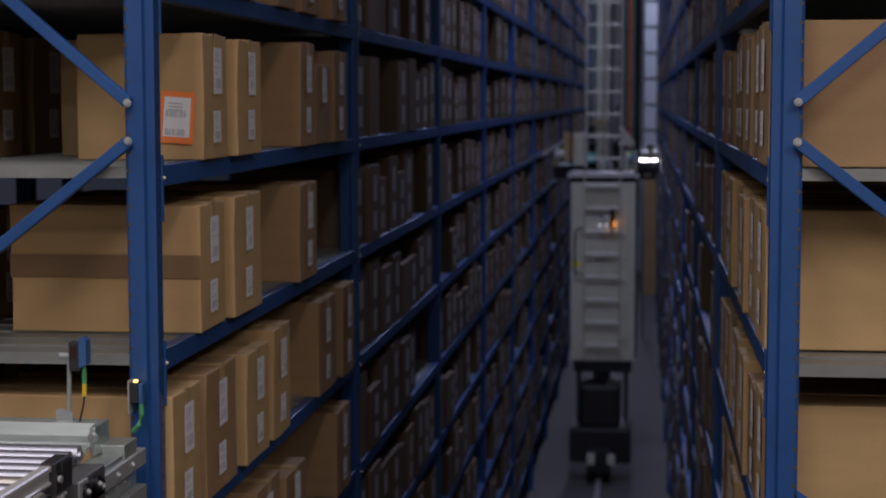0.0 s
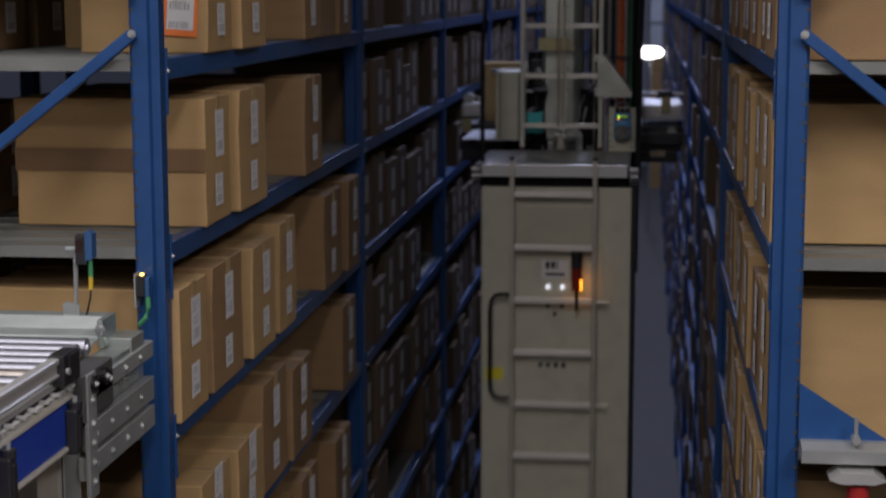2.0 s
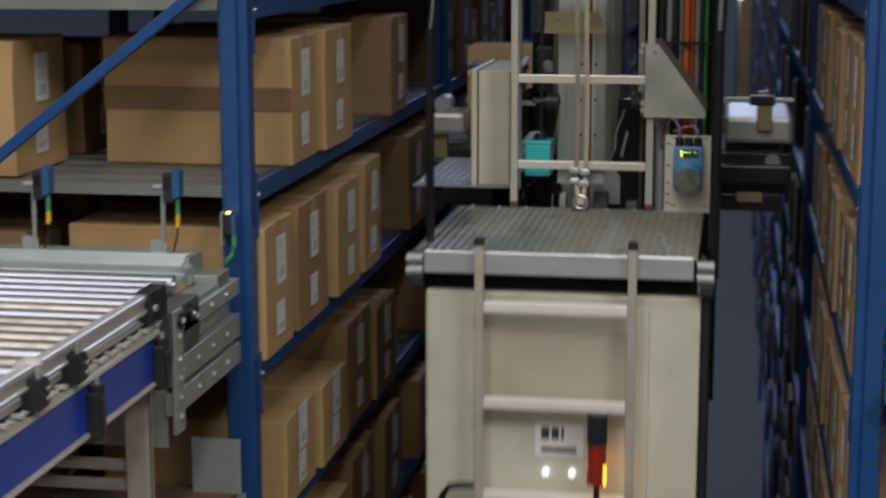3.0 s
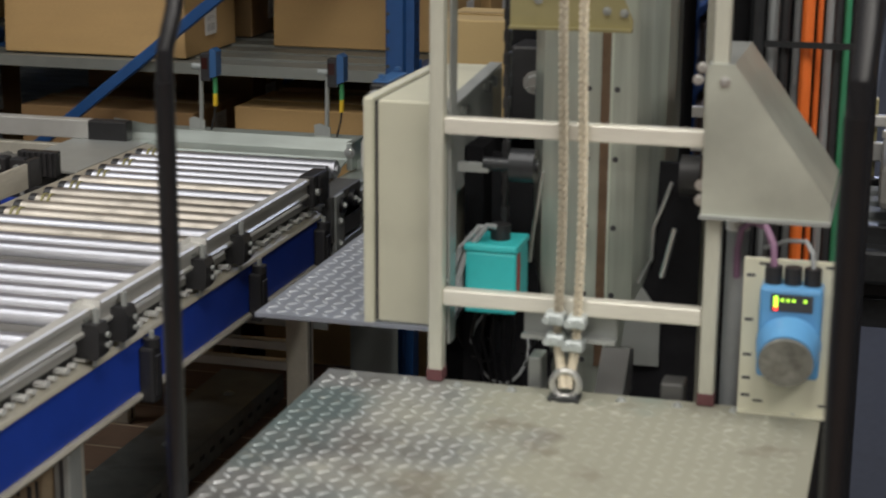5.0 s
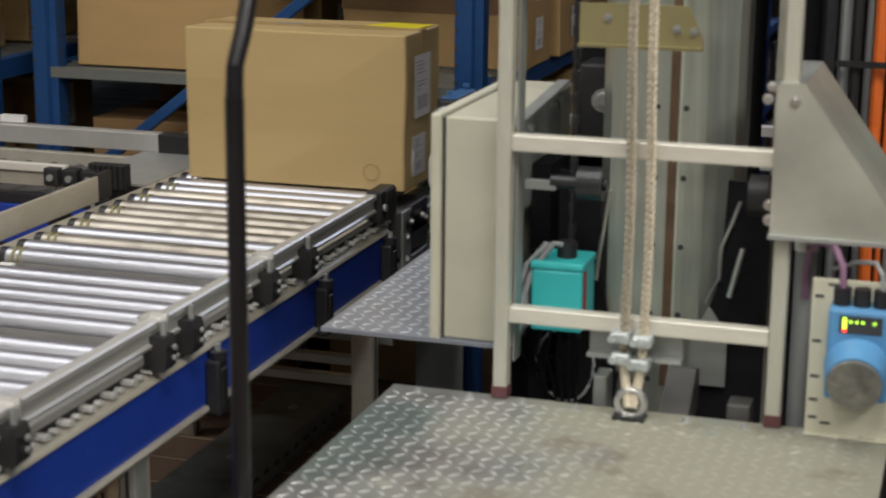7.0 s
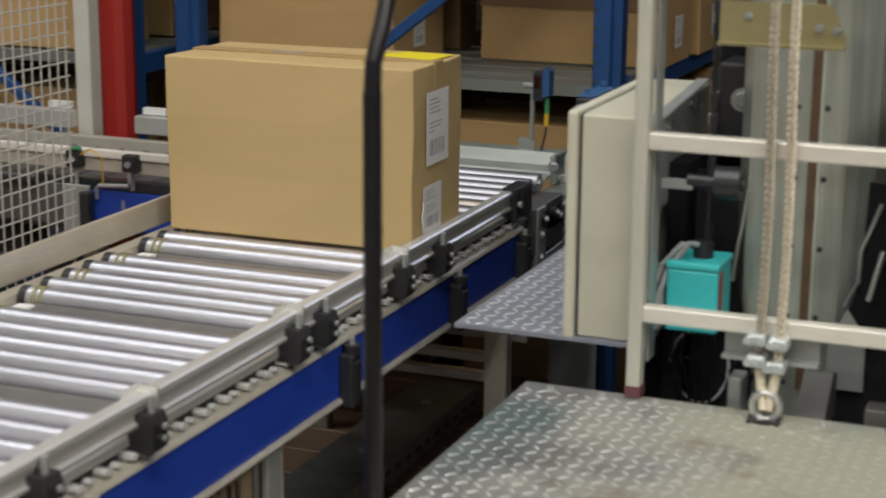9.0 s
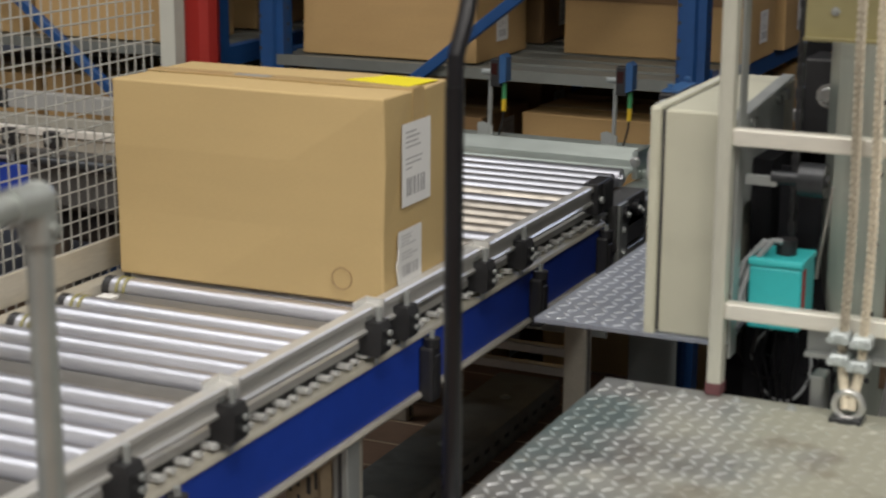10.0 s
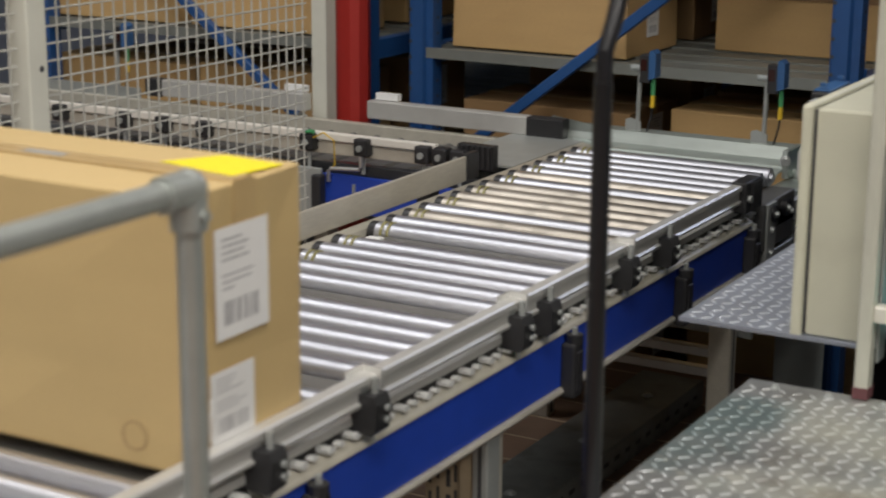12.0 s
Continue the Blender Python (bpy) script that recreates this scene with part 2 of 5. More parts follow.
# ---- building helpers ----
def cuboid(bm, x0, x1, y0, y1, z0, z1, bevel=0.0):
    verts = [bm.verts.new((x, y, z)) for z in (z0, z1) for x, y in ((x0, y0), (x1, y0), (x1, y1), (x0, y1))]
    faces = [(0, 3, 2, 1), (4, 5, 6, 7), (0, 1, 5, 4), (1, 2, 6, 5), (2, 3, 7, 6), (3, 0, 4, 7)]
    made = [bm.faces.new([verts[i] for i in f]) for f in faces]
    if bevel:
        edges = list({e for f in made for e in f.edges})
        bmesh.ops.bevel(bm, geom=edges, offset=bevel, segments=2, affect="EDGES", profile=0.5)
    return bm


def rod(bm, a, b, r, n=12, r2=None):
    """A round bar from a to b."""
    a, b = Vector(a), Vector(b)
    d = b - a
    m = Matrix.Translation((a + b) / 2) @ d.to_track_quat("Z", "Y").to_matrix().to_4x4()
    bmesh.ops.create_cone(bm, cap_ends=True, segments=n, radius1=r, radius2=r if r2 is None else r2, depth=d.length, matrix=m)
    return bm


def tube(bm, pts, r, n=8):
    """A bent round bar through pts."""
    pts = [Vector(p) for p in pts]
    rings = []
    up = Vector((0.31, 0.17, 0.93)).normalized()
    for i, p in enumerate(pts):
        d = (pts[min(i + 1, len(pts) - 1)] - pts[max(i - 1, 0)]).normalized()
        u = d.cross(up).normalized()
        v = d.cross(u)
        rings.append([bm.verts.new(p + r * (math.cos(k * 2 * math.pi / n) * u + math.sin(k * 2 * math.pi / n) * v)) for k in range(n)])
    for a, b in zip(rings, rings[1:]):
        for k in range(n):
            bm.faces.new((a[k], a[(k + 1) % n], b[(k + 1) % n], b[k]))
    bm.faces.new(rings[0][::-1])
    bm.faces.new(rings[-1])
    bmesh.ops.recalc_face_normals(bm, faces=bm.faces[:])
    return bm


def prism(bm, outline, axis, a, b):
    """An outline in the two other axes (in x, y, z order) drawn out along axis from a to b."""
    def place(p, t):
        p = list(p)
        p.insert("xyz".index(axis), t)
        return bm.verts.new(p)
    lo, hi = [place(p, a) for p in outline], [place(p, b) for p in outline]
    bm.faces.new(lo)
    bm.faces.new(hi[::-1])
    for i in range(len(lo)):
        j = (i + 1) % len(lo)
        bm.faces.new((lo[i], hi[i], hi[j], lo[j]))
    bmesh.ops.recalc_face_normals(bm, faces=bm.faces[:])
    return bm


def mesh_of(name, bm, material, smooth=False):
    me = bpy.data.meshes.new(name)
    bm.to_mesh(me)
    bm.free()
    me.materials.append(material)
    if smooth:
        me.polygons.foreach_set("use_smooth", [True] * len(me.polygons))
        me.set_sharp_from_angle(angle=radians(35))
    return me


def part(name, bm, material, parent=None, label="", smooth=False):
    ob = new(name, mesh_of(name, bm, material, smooth))
    if parent is not None:
        ob.parent = parent
    if label:
        ob["label"] = label
    return ob


def B(*a, bevel=0.0):
    return cuboid(bmesh.new(), *a, bevel=bevel)


def RD(*a, **k):
    return rod(bmesh.new(), *a, **k)


def thing(name, label, category, group="", at=(0, 0, 0)):
    ob = new(name)
    ob.location = at
    return tagged(ob, label, category, group)


# ---- the hall ----
GROUND_Z, MEZZ_Z = 0.0, 3.25
AISLE_L, AISLE_R = -1.354, 0.343
tagged(part("ground", B(-12, 12, -16, 60, -0.2, 0.0), CONCRETE), "grey concrete hall floor", "floor", kind="structure")
tagged(part("ceiling", B(-12, 12, -16, 60, 9.6, 9.8), WALLM), "grey hall ceiling", "ceiling", kind="structure")
for nm, b in (("wall_west", (-12.2, -12, -16, 60, 0, 9.6)), ("wall_east", (12, 12.2, -16, 60, 0, 9.6)),
              ("wall_south", (-12, 12, -16.2, -16, 0, 9.6)), ("wall_north", (-12, 12, 50, 50.2, 0, 9.6))):
    tagged(part(nm, B(*b), WALLM), "plain grey hall wall", "wall", kind="structure")

LEVELS = [5 - 0.187 + 0.53 * k for k in range(-8, 6)]
BAY = 3.4
RACK_Y = 4.68


# ---- racks ----
def upright(parent, x, y, side, detail):
    """A perforated rack post; its outer face looks into the aisle."""
    s = side
    prof = [(0.0, 0.014), (-0.024, 0.014), (-0.030, 0.0), (-0.074, 0.0), (-0.083, 0.009), (-0.083, 0.07), (0.0, 0.07)]
    bm = prism(bmesh.new(), [(x - s * a, y + b) for a, b in prof], "z", 0.0, 8.6)
    ob = part("upright", bm, BLUE, parent)
    if detail:
        bm = bmesh.new()
        for k in range(detail):
            z = 3.5 + k * 0.05
            xx = x + s * 0.074
            rod(bm, (xx, y - 0.0008, z), (xx, y + 0.004, z), 0.0062, 6)
            xs = x + (0.0008 if s < 0 else -0.0008)
            rod(bm, (xs, y + 0.045, z + 0.025), (xs + s * 0.004, y + 0.045, z + 0.025), 0.006, 6)
        part("perforation", bm, INK, ob)["kind"] = "stuff"
    return ob


def bolt(parent, x, y, z, axis="y", r=0.009, material=None):
    d = Vector((0, -0.007, 0)) if axis == "y" else Vector((0.007, 0, 0)) if axis == "x" else Vector((0, 0, 0.007))
    bm = rod(bmesh.new(), Vector((x, y, z)), Vector((x, y, z)) + d, r, 8, r * 0.75)
    rod(bm, Vector((x, y, z)) - d * 0.1, Vector((x, y, z)) + d * 0.3, r * 1.3, 10)
    return part("bolt", bm, material or GALV, parent, smooth=True)


def brace(parent, a, b, y):
    """A flat-sided bracing bar between two points of the frame (x, z)."""
    a, b = Vector((a[0], 0, a[1])), Vector((b[0], 0, b[1]))
    d = (b - a).normalized()
    n = Vector((-d.z, 0, d.x)) * 0.0165
    bm = bmesh.new()
    v = []
    for yy in (y, y + 0.028):
        v.append([bm.verts.new(p + Vector((0, yy, 0))) for p in (a - n, b - n, b + n, a + n)])
    bm.faces.new(v[0])
    bm.faces.new(v[1][::-1])
    for i in range(4):
        j = (i + 1) % 4
        bm.faces.new((v[0][i], v[1][i], v[1][j], v[0][j]))
    bmesh.ops.recalc_face_normals(bm, faces=bm.faces[:])
    bmesh.ops.bevel(bm, geom=bm.edges[:], offset=0.003, segments=1, affect="EDGES")
    return part("brace", bm, BLUE, parent)


def storage_rack(x0, side, bays, label, levels):
    """A long rack from the aisle face x0, going away from the aisle to side."""
    rack = thing("storage_rack", label, "rack", "storage racks")
    def span(a, b):
        return (x0 + min(side * a, side * b), x0 + max(side * a, side * b))
    for b in range(bays + 1):
        y = RACK_Y + BAY * b
        upright(rack, x0, y, side, 56 if b == 0 else 40 if b == 1 else 0)
        upright(rack, x0 + side * 1.365, y, side, 56 if b == 0 else 0)
    for b in range(bays):
        ya, yb = RACK_Y + BAY * b + 0.07, RACK_Y + BAY * (b + 1)
        for z in levels:
            xa, xb = span(0.004, 0.044)
            bm = cuboid(bmesh.new(), xa, xb, ya, yb, z - 0.062, z, bevel=0.004 if b < 2 else 0.0)
            part("beam", bm, BLUE, rack)
            xa, xb = span(1.40, 1.44)
            part("beam", B(xa, xb, ya, yb, z - 0.062, z), BLUE, rack)
            if b < 2:
                xa, xb = span(-0.005, 0.03)
                pl = part("beam_connector", B(xa, xb, ya - 0.0, ya + 0.012, z - 0.16, z + 0.03, bevel=0.002), BLUE, rack)
                bolt(pl, x0 - side * 0.005, ya + 0.006, z - 0.035, "x" if side < 0 else "x", 0.006)
    # shelf panels: the end bay in single panels with folded lips, the rest one a bay
    for z in levels:
        xa, xb = span(0.048, 1.398)
        for b in range(bays):
            ya, yb = RACK_Y + BAY * b + (0.012 if b == 0 else 0.09), RACK_Y + BAY * (b + 1) - 0.02
            if b == 0 and 3.0 < z < 6.0:
                n = 23
                w = (yb - ya) / n
                for i in range(n):
                    yi, yj = ya + i * w, ya + (i + 1) * w - 0.006
                    fold = [(yi, z - 0.001), (yi, z - 0.034), (yi + 0.018, z - 0.034), (yi + 0.018, z - 0.031), (yi + 0.003, z - 0.031), (yi + 0.003, z - 0.010), (yj, z - 0.010), (yj, z - 0.006), (yi + 0.012, z - 0.006), (yi + 0.009, z - 0.001)]
                    bm = prism(bmesh.new(), fold, "x", xa, xb)
                    part("shelf_panel", bm, SHELF, rack)
            else:
                part("shelf_panel", B(xa, xb, ya, yb, z - 0.045, z - 0.004), SHELF, rack)
    # bracing of the end frame
    xb_, xf = x0 + side * 1.37, x0 + side * 0.066
    ends = [((xf, 4.884), (xb_, 3.87)), ((xf, 4.99), (xb_, 6.10)), ((xf, 2.80), (xb_, 3.76)), ((xf, 7.25), (xb_, 6.22))]
    for a, b in ends:
        br = brace(rack, a, b, RACK_Y - 0.024)
        bolt(br, a[0], RACK_Y - 0.026, a[1])
        bolt(br, b[0], RACK_Y - 0.026, b[1])
    return rack


LEFT_LABEL = "tall blue steel storage rack full of brown cartons"
rack_left = storage_rack(AISLE_L, -1, 12, LEFT_LABEL, LEVELS)
rack_right = storage_rack(AISLE_R, 1, 12, "tall blue steel storage rack with cartons across the aisle", LEVELS)
rack_next = storage_rack(-4.40, 1, 1, "blue steel rack of the next aisle behind wire mesh", [z for z in LEVELS if 3.0 < z < 6.5])

# right rack: a blue corner gusset on the post near the conveyor level
gus = part("gusset", prism(bmesh.new(), [(0.424, 3.94), (0.72, 3.75), (0.424, 3.78)], "y", RACK_Y - 0.012, RACK_Y - 0.004), BLUE, rack_right)


feed = thing("side_rail", "galvanised rail with a thin sensor post beside the rack", "rail")
part("rail", prism(bmesh.new(), [(4.60, 3.735), (4.68, 3.735), (4.68, 3.785), (4.64, 3.785), (4.60, 3.77)], "x", 0.428, 1.70), GALV, feed)
part("post", RD((0.572, 4.62, 3.77), (0.572, 4.62, 3.86), 0.006, n=10), GALV, feed, smooth=True)
part("knob", RD((0.572, 4.60, 3.80), (0.572, 4.64, 3.80), 0.012, n=12), GALV, feed, smooth=True)
part("tray", prism(bmesh.new(), [(0.50, 3.70), (0.53, 3.69), (0.62, 3.69), (0.65, 3.70), (0.62, 3.72), (0.53, 3.72)], "y", 4.56, 4.66), PAPERMETAL, feed)
part("valve", RD((0.58, 4.60, 3.60), (0.58, 4.60, 3.68), 0.03, n=14), RED, feed, smooth=True)
part("hanger", B(0.70, 0.73, 4.62, 4.66, 3.45, 3.735), GALV, feed)


# ---- cartons ----
def label_plate(parent, x, y0, y1, z0, z1, seed, material=None, edge=None):
    """A paper label on an end face (normal x) with dark bars where its print is."""
    rng = random.Random(seed)
    lab = part("label", B(x, x + 0.0008, y0, y1, z0, z1), material or PAPER, parent)
    bm = bmesh.new()
    w, h = y1 - y0, z1 - z0
    for k in range(4):
        zz = z1 - h * (0.10 + 0.06 * k)
        cuboid(bm, x + 0.0008, x + 0.0012, y0 + w * 0.12, y0 + w * rng.uniform(0.4, 0.8), zz - h * 0.016, zz)
    yy = y0 + w * 0.15
    while yy < y1 - w * 0.18:
        ww = rng.choice((0.02, 0.035, 0.05)) * w
        cuboid(bm, x + 0.0008, x + 0.0012, yy, yy + ww, z0 + h * 0.12, z0 + h * 0.34)
        yy += ww + rng.choice((0.025, 0.05)) * w
    for k in range(3):
        zz = z0 + h * (0.58 - 0.06 * k)
        cuboid(bm, x + 0.0008, x + 0.0012, y0 + w * 0.12, y0 + w * rng.uniform(0.3, 0.85), zz - h * 0.014, zz)
    part("print", bm, PRINT, lab)
    return lab


def carton(L, W, H, material, seed, band=False, labels=2, name="carton"):
    """A closed carton; its short end with the labels lies at x = 0 and looks along +x."""
    rng = random.Random(seed)
    bm = cuboid(bmesh.new(), -L, 0, 0, W, 0, H)
    bmesh.ops.subdivide_edges(bm, edges=bm.edges[:], cuts=2, use_grid_fill=True)
    for v in bm.verts:
        j = 0.003
        v.co += Vector((rng.uniform(-j, j), rng.uniform(-j, j), rng.uniform(-j, 0) if v.co.z > H * 0.9 else 0))
    bmesh.ops.bevel(bm, geom=[e for e in bm.edges if len(e.link_faces) == 2 and e.calc_face_angle(0) > 1.0], offset=0.004, segments=2, affect="EDGES", profile=0.5)
    ob = part(name, bm, material)
    ym = W / 2
    bm = cuboid(bmesh.new(), -L + 0.002, -0.002, ym - 0.025, ym + 0.025, H - 0.001, H + 0.0012)
    cuboid(bm, 0.0022, 0.0035, ym - 0.025, ym + 0.025, H - 0.06, H + 0.001)
    part("tape", bm, TAPE, ob)
    flap = cuboid(bmesh.new(), -L + 0.004, -0.004, ym - 0.001, ym + 0.001, H - 0.002, H + 0.0016)
    part("flap_seam", flap, CARD_DARK, ob)
    if band:
        bm = cuboid(bmesh.new(), -L - 0.002, 0.002, -0.0055, -0.0043, H * 0.43, H * 0.61)
        part("band", bm, BANDM, ob)
    if labels:
        a = W * rng.uniform(0.36, 0.46)
        w = min(0.10, W * 0.34)
        label_plate(ob, 0.0036, a, a + w, H * 0.52, H * 0.52 + 0.145, seed)
        if labels > 1:
            label_plate(ob, 0.0036, a - 0.01, a + w - 0.02, H * 0.13, H * 0.13 + 0.10, seed + 1)
    return ob


STOCK = {}
KINDS = [(0.60, 0.31, 0.395, 0), (0.60, 0.34, 0.385, 0), (0.58, 0.38, 0.36, 1), (0.60, 0.29, 0.41, 1), (0.52, 0.33, 0.33, 0), (0.60, 0.40, 0.40, 1), (0.40, 0.31, 0.39, 0), (0.60, 0.36, 0.28, 1)]


def put_carton(kind, x, y, z, side, banded=False, dull=False):
    """A carton in the rack whose labelled end looks into the aisle."""
    L, W, H, dark = KINDS[kind]
    key = (kind, banded, dull)
    m = pose(x, y, z) if side < 0 else pose(x, y + W, z, 0, 0, 180)
    if key not in STOCK:
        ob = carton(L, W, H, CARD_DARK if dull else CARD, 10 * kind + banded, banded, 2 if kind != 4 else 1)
        tagged(ob, "brown cardboard carton with a wide tape band on the rack shelf" if banded else
               "dark-toned cardboard carton with white labels on a shelf" if dull else
               "tan cardboard carton with white labels on the rack shelf", "carton", "cartons on the racks")
        ob.matrix_basis = m
        STOCK[key] = ob
        return ob
    return copy_thing(STOCK[key], m)


# the end bays, carton by carton: level, then (kind, y) from the front of the shelf
L1, L2, L3, L4, L5, L6, L0 = LEVELS[8], LEVELS[7], LEVELS[6], LEVELS[5], LEVELS[4], LEVELS[3], LEVELS[9]
XL, XR = AISLE_L + 0.004, AISLE_R - 0.004
near_left = {
    L0: [(0, 5.2), (1, 5.6), (0, 6.3), (2, 6.75), (1, 7.4)],
    L1: [(6, 5.18), (1, 5.56), (3, 6.66), (4, 7.02), (0, 7.42)],
    L2: [(0, 5.12, True), (5, 5.50), (1, 6.60)],
    L3: [(0, 4.76), (5, 5.14), (1, 5.66), (3, 6.10), (5, 7.03), (3, 7.55)],
    L4: [(7, 4.98), (7, 5.40), (5, 5.82), (2, 6.26), (1, 7.45)],
    L5: [(0, 5.0), (2, 5.4), (5, 5.9), (1, 6.5), (2, 7.2)],
    L6: [(5, 5.1), (0, 5.6), (2, 6.1), (5, 6.7), (3, 7.4)],
}
rng = random.Random(5)
for z, row in near_left.items():
    for k, y, *band in row:
        # cartons past 6.2 get the dark card: aisle shade in their colour
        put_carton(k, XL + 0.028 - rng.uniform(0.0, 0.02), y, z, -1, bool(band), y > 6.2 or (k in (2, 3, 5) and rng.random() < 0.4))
back_left = {
    L0: [(1, 5.0, 0), (0, 5.5, 0)],
    L1: [(3, 5.35, 1), (5, 5.75, 1)],
    L2: [(5, 4.76, 0), (2, 5.30, 1)],
    L3: [(2, 4.80, 1), (3, 5.3, 1)],
    L4: [(2, 4.9, 1), (0, 5.4, 0)],
    L5: [(0, 4.9, 0), (2, 5.4, 1)],
}
for z, row in back_left.items():
    for k, y, d in row:
        put_carton(k, XL - 0.735, y, z, -1, False, bool(d))
near_right = {
    L0: [(0, 4.80), (1, 5.2), (3, 5.65), (1, 6.1), (0, 6.6), (2, 7.1)],
    L1: [(5, 4.76), (0, 5.25), (1, 5.62), (3, 6.02), (0, 6.38), (2, 6.8), (1, 7.3)],
    L2: [(5, 4.96, True), (0, 5.42), (1, 5.80), (0, 6.2), (3, 6.6), (2, 7.0), (0, 7.5)],
    L3: [(5, 4.80), (2, 5.24), (1, 5.7), (0, 6.15), (3, 6.55), (1, 6.95), (2, 7.4)],
    L4: [(0, 4.85), (1, 5.25), (2, 5.7), (0, 6.2), (3, 6.6), (5, 7.1)],
    L5: [(0, 4.9), (2, 5.3), (1, 5.8), (0, 6.3), (2, 6.8), (1, 7.3)],
}
for z, row in near_right.items():
    for k, y, *band in row:
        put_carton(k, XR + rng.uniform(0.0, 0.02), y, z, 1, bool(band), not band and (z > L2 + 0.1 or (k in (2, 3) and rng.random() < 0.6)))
for z in (L1, L2, L3):
    put_carton(0, XR + 0.735, 4.9, z, 1)
# the neighbouring rack, seen through the mesh
for z, ys in ((L1, (4.95, 5.4)), (L2, (4.76, 5.22)), (L3, (4.80, 5.25))):
    for i, y in enumerate(ys):
        put_carton((0, 5)[i], -3.13, y, z, -1, False, False)
        put_carton((1, 2)[i], -3.78, y, z, -1, False, bool(i))
put_carton(0, -3.5, 5.0, L0, -1)

# the orange-edged label of one carton
spot = thing("shipping_label", "white shipping label with an orange border on a carton", "label")
spot_y = 5.172
part("border", B(-1.476, -1.368, spot_y, spot_y + 0.001, 4.864, 5.0236), ORANGE, spot)
part("paper", B(-1.464, -1.380, spot_y - 0.001, spot_y, 4.884, 5.006), PAPER, spot)
bm = bmesh.new()
for k in range(3):
    cuboid(bm, -1.450, -1.405, spot_y - 0.0014, spot_y - 0.001, 4.985 - k * 0.01, 4.988 - k * 0.01)
for z in (4.945, 4.888):
    x = -1.456
    while x < -1.395:
        w = rng.choice((0.0015, 0.003, 0.004))
        cuboid(bm, x, x + w, spot_y - 0.0014, spot_y - 0.001, z, z + 0.02)
        x += w + 0.003
part("print", bm, PRINT, spot)["kind"] = "stuff"
mid = Vector((-1.422, spot_y, 4.944))
spot.matrix_basis = Matrix.Translation(mid) @ Matrix.Rotation(radians(4.0), 4, "Y") @ Matrix.Translation(-mid)


def stock_rows(x0, side, name):
    """The cartons farther down the aisle: real boxes joined into one stock, and their labels."""
    rg = random.Random(11 + side)
    v, f, lv, lf = [], [], [], []

    def add(vs, fs, xa, xb, ya, yb, za, zb):
        n = len(vs)
        vs += [(xa, ya, za), (xb, ya, za), (xb, yb, za), (xa, yb, za), (xa, ya, zb), (xb, ya, zb), (xb, yb, zb), (xa, yb, zb)]
        fs += [tuple(n + i for i in q) for q in ((0, 3, 2, 1), (4, 5, 6, 7), (0, 1, 5, 4), (1, 2, 6, 5), (2, 3, 7, 6), (3, 0, 4, 7))]

    for z in LEVELS[:-1]:
        y = RACK_Y + BAY + 0.09 if L6 - 0.1 < z < L0 + 0.1 else RACK_Y + 0.4
        while y < RACK_Y + BAY * 12 - 0.5:
            w, h, d = rg.uniform(0.28, 0.41), rg.choice((0.30, 0.35, 0.38, 0.40, 0.42)), rg.uniform(0.0, 0.03)
            post = RACK_Y + BAY * math.ceil((y - RACK_Y) / BAY)
            if y + w > post - 0.03:
                y = post + 0.09
                continue
            if rg.random() < 0.86:
                xs = sorted((x0 + side * d, x0 + side * (d + 0.6)))
                add(v, f, xs[0], xs[1], y, y + w, z, z + h)
                if rg.random() < 0.8:
                    for a, b in ((0.52, 0.86), (0.12, 0.38)):
                        ls = sorted((x0 + side * d, x0 + side * (d - 0.0012)))
                        add(lv, lf, ls[0], ls[1], y + w * 0.38, y + w * 0.68, z + h * a, z + h * b)
            else:
                y += rg.uniform(0.0, 0.5)
            y += w + rg.uniform(0.01, 0.06)
    for nm, vs, fs, m in ((name, v, f, STOCK_SHADED), (name.replace("cartons", "labels"), lv, lf, PAPER_DIMMED)):
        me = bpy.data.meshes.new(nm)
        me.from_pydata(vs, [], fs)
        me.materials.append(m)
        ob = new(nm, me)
        tagged(ob, "rows of brown cardboard cartons on the rack levels" if m is STOCK_SHADED else "white labels on the rows of cartons", "carton" if m is STOCK_SHADED else "label", kind="stuff")


# cardboard darkened so that the far aisle's shade is in its colour
STOCK_SHADED = mat("shaded_stock_cardboard", (0.125, 0.080, 0.043), 0.75, grain=70, vary=0.12)
nodes, links = STOCK_SHADED.node_tree.nodes, STOCK_SHADED.node_tree.links
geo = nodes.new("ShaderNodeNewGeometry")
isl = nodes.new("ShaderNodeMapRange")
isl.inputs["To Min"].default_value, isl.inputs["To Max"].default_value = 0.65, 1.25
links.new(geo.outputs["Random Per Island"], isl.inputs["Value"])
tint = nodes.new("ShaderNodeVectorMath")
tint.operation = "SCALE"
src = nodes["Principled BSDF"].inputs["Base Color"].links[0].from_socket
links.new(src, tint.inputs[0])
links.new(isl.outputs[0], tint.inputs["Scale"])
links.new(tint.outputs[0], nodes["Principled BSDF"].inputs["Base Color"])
# paper dimmed for labels in the dark aisle and for the faint torn tape
PAPER_DIMMED = mat("dimmed_label_paper", (0.36, 0.35, 0.33), 0.7, vary=0.1, bump=0.0)
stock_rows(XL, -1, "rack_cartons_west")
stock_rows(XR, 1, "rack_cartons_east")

# ---- the aisle's far end, crane rail ----
rail = part("crane_rail", B(-0.56, -0.50, 1.0, 48, 0.0, 0.09), GALV)
tagged(rail, "worn steel crane rail on the aisle floor", "rail", kind="structure")
far = thing("end_panel", "pale segmented steel panel column at the end of the aisle", "panel", at=(0, 0, 0))
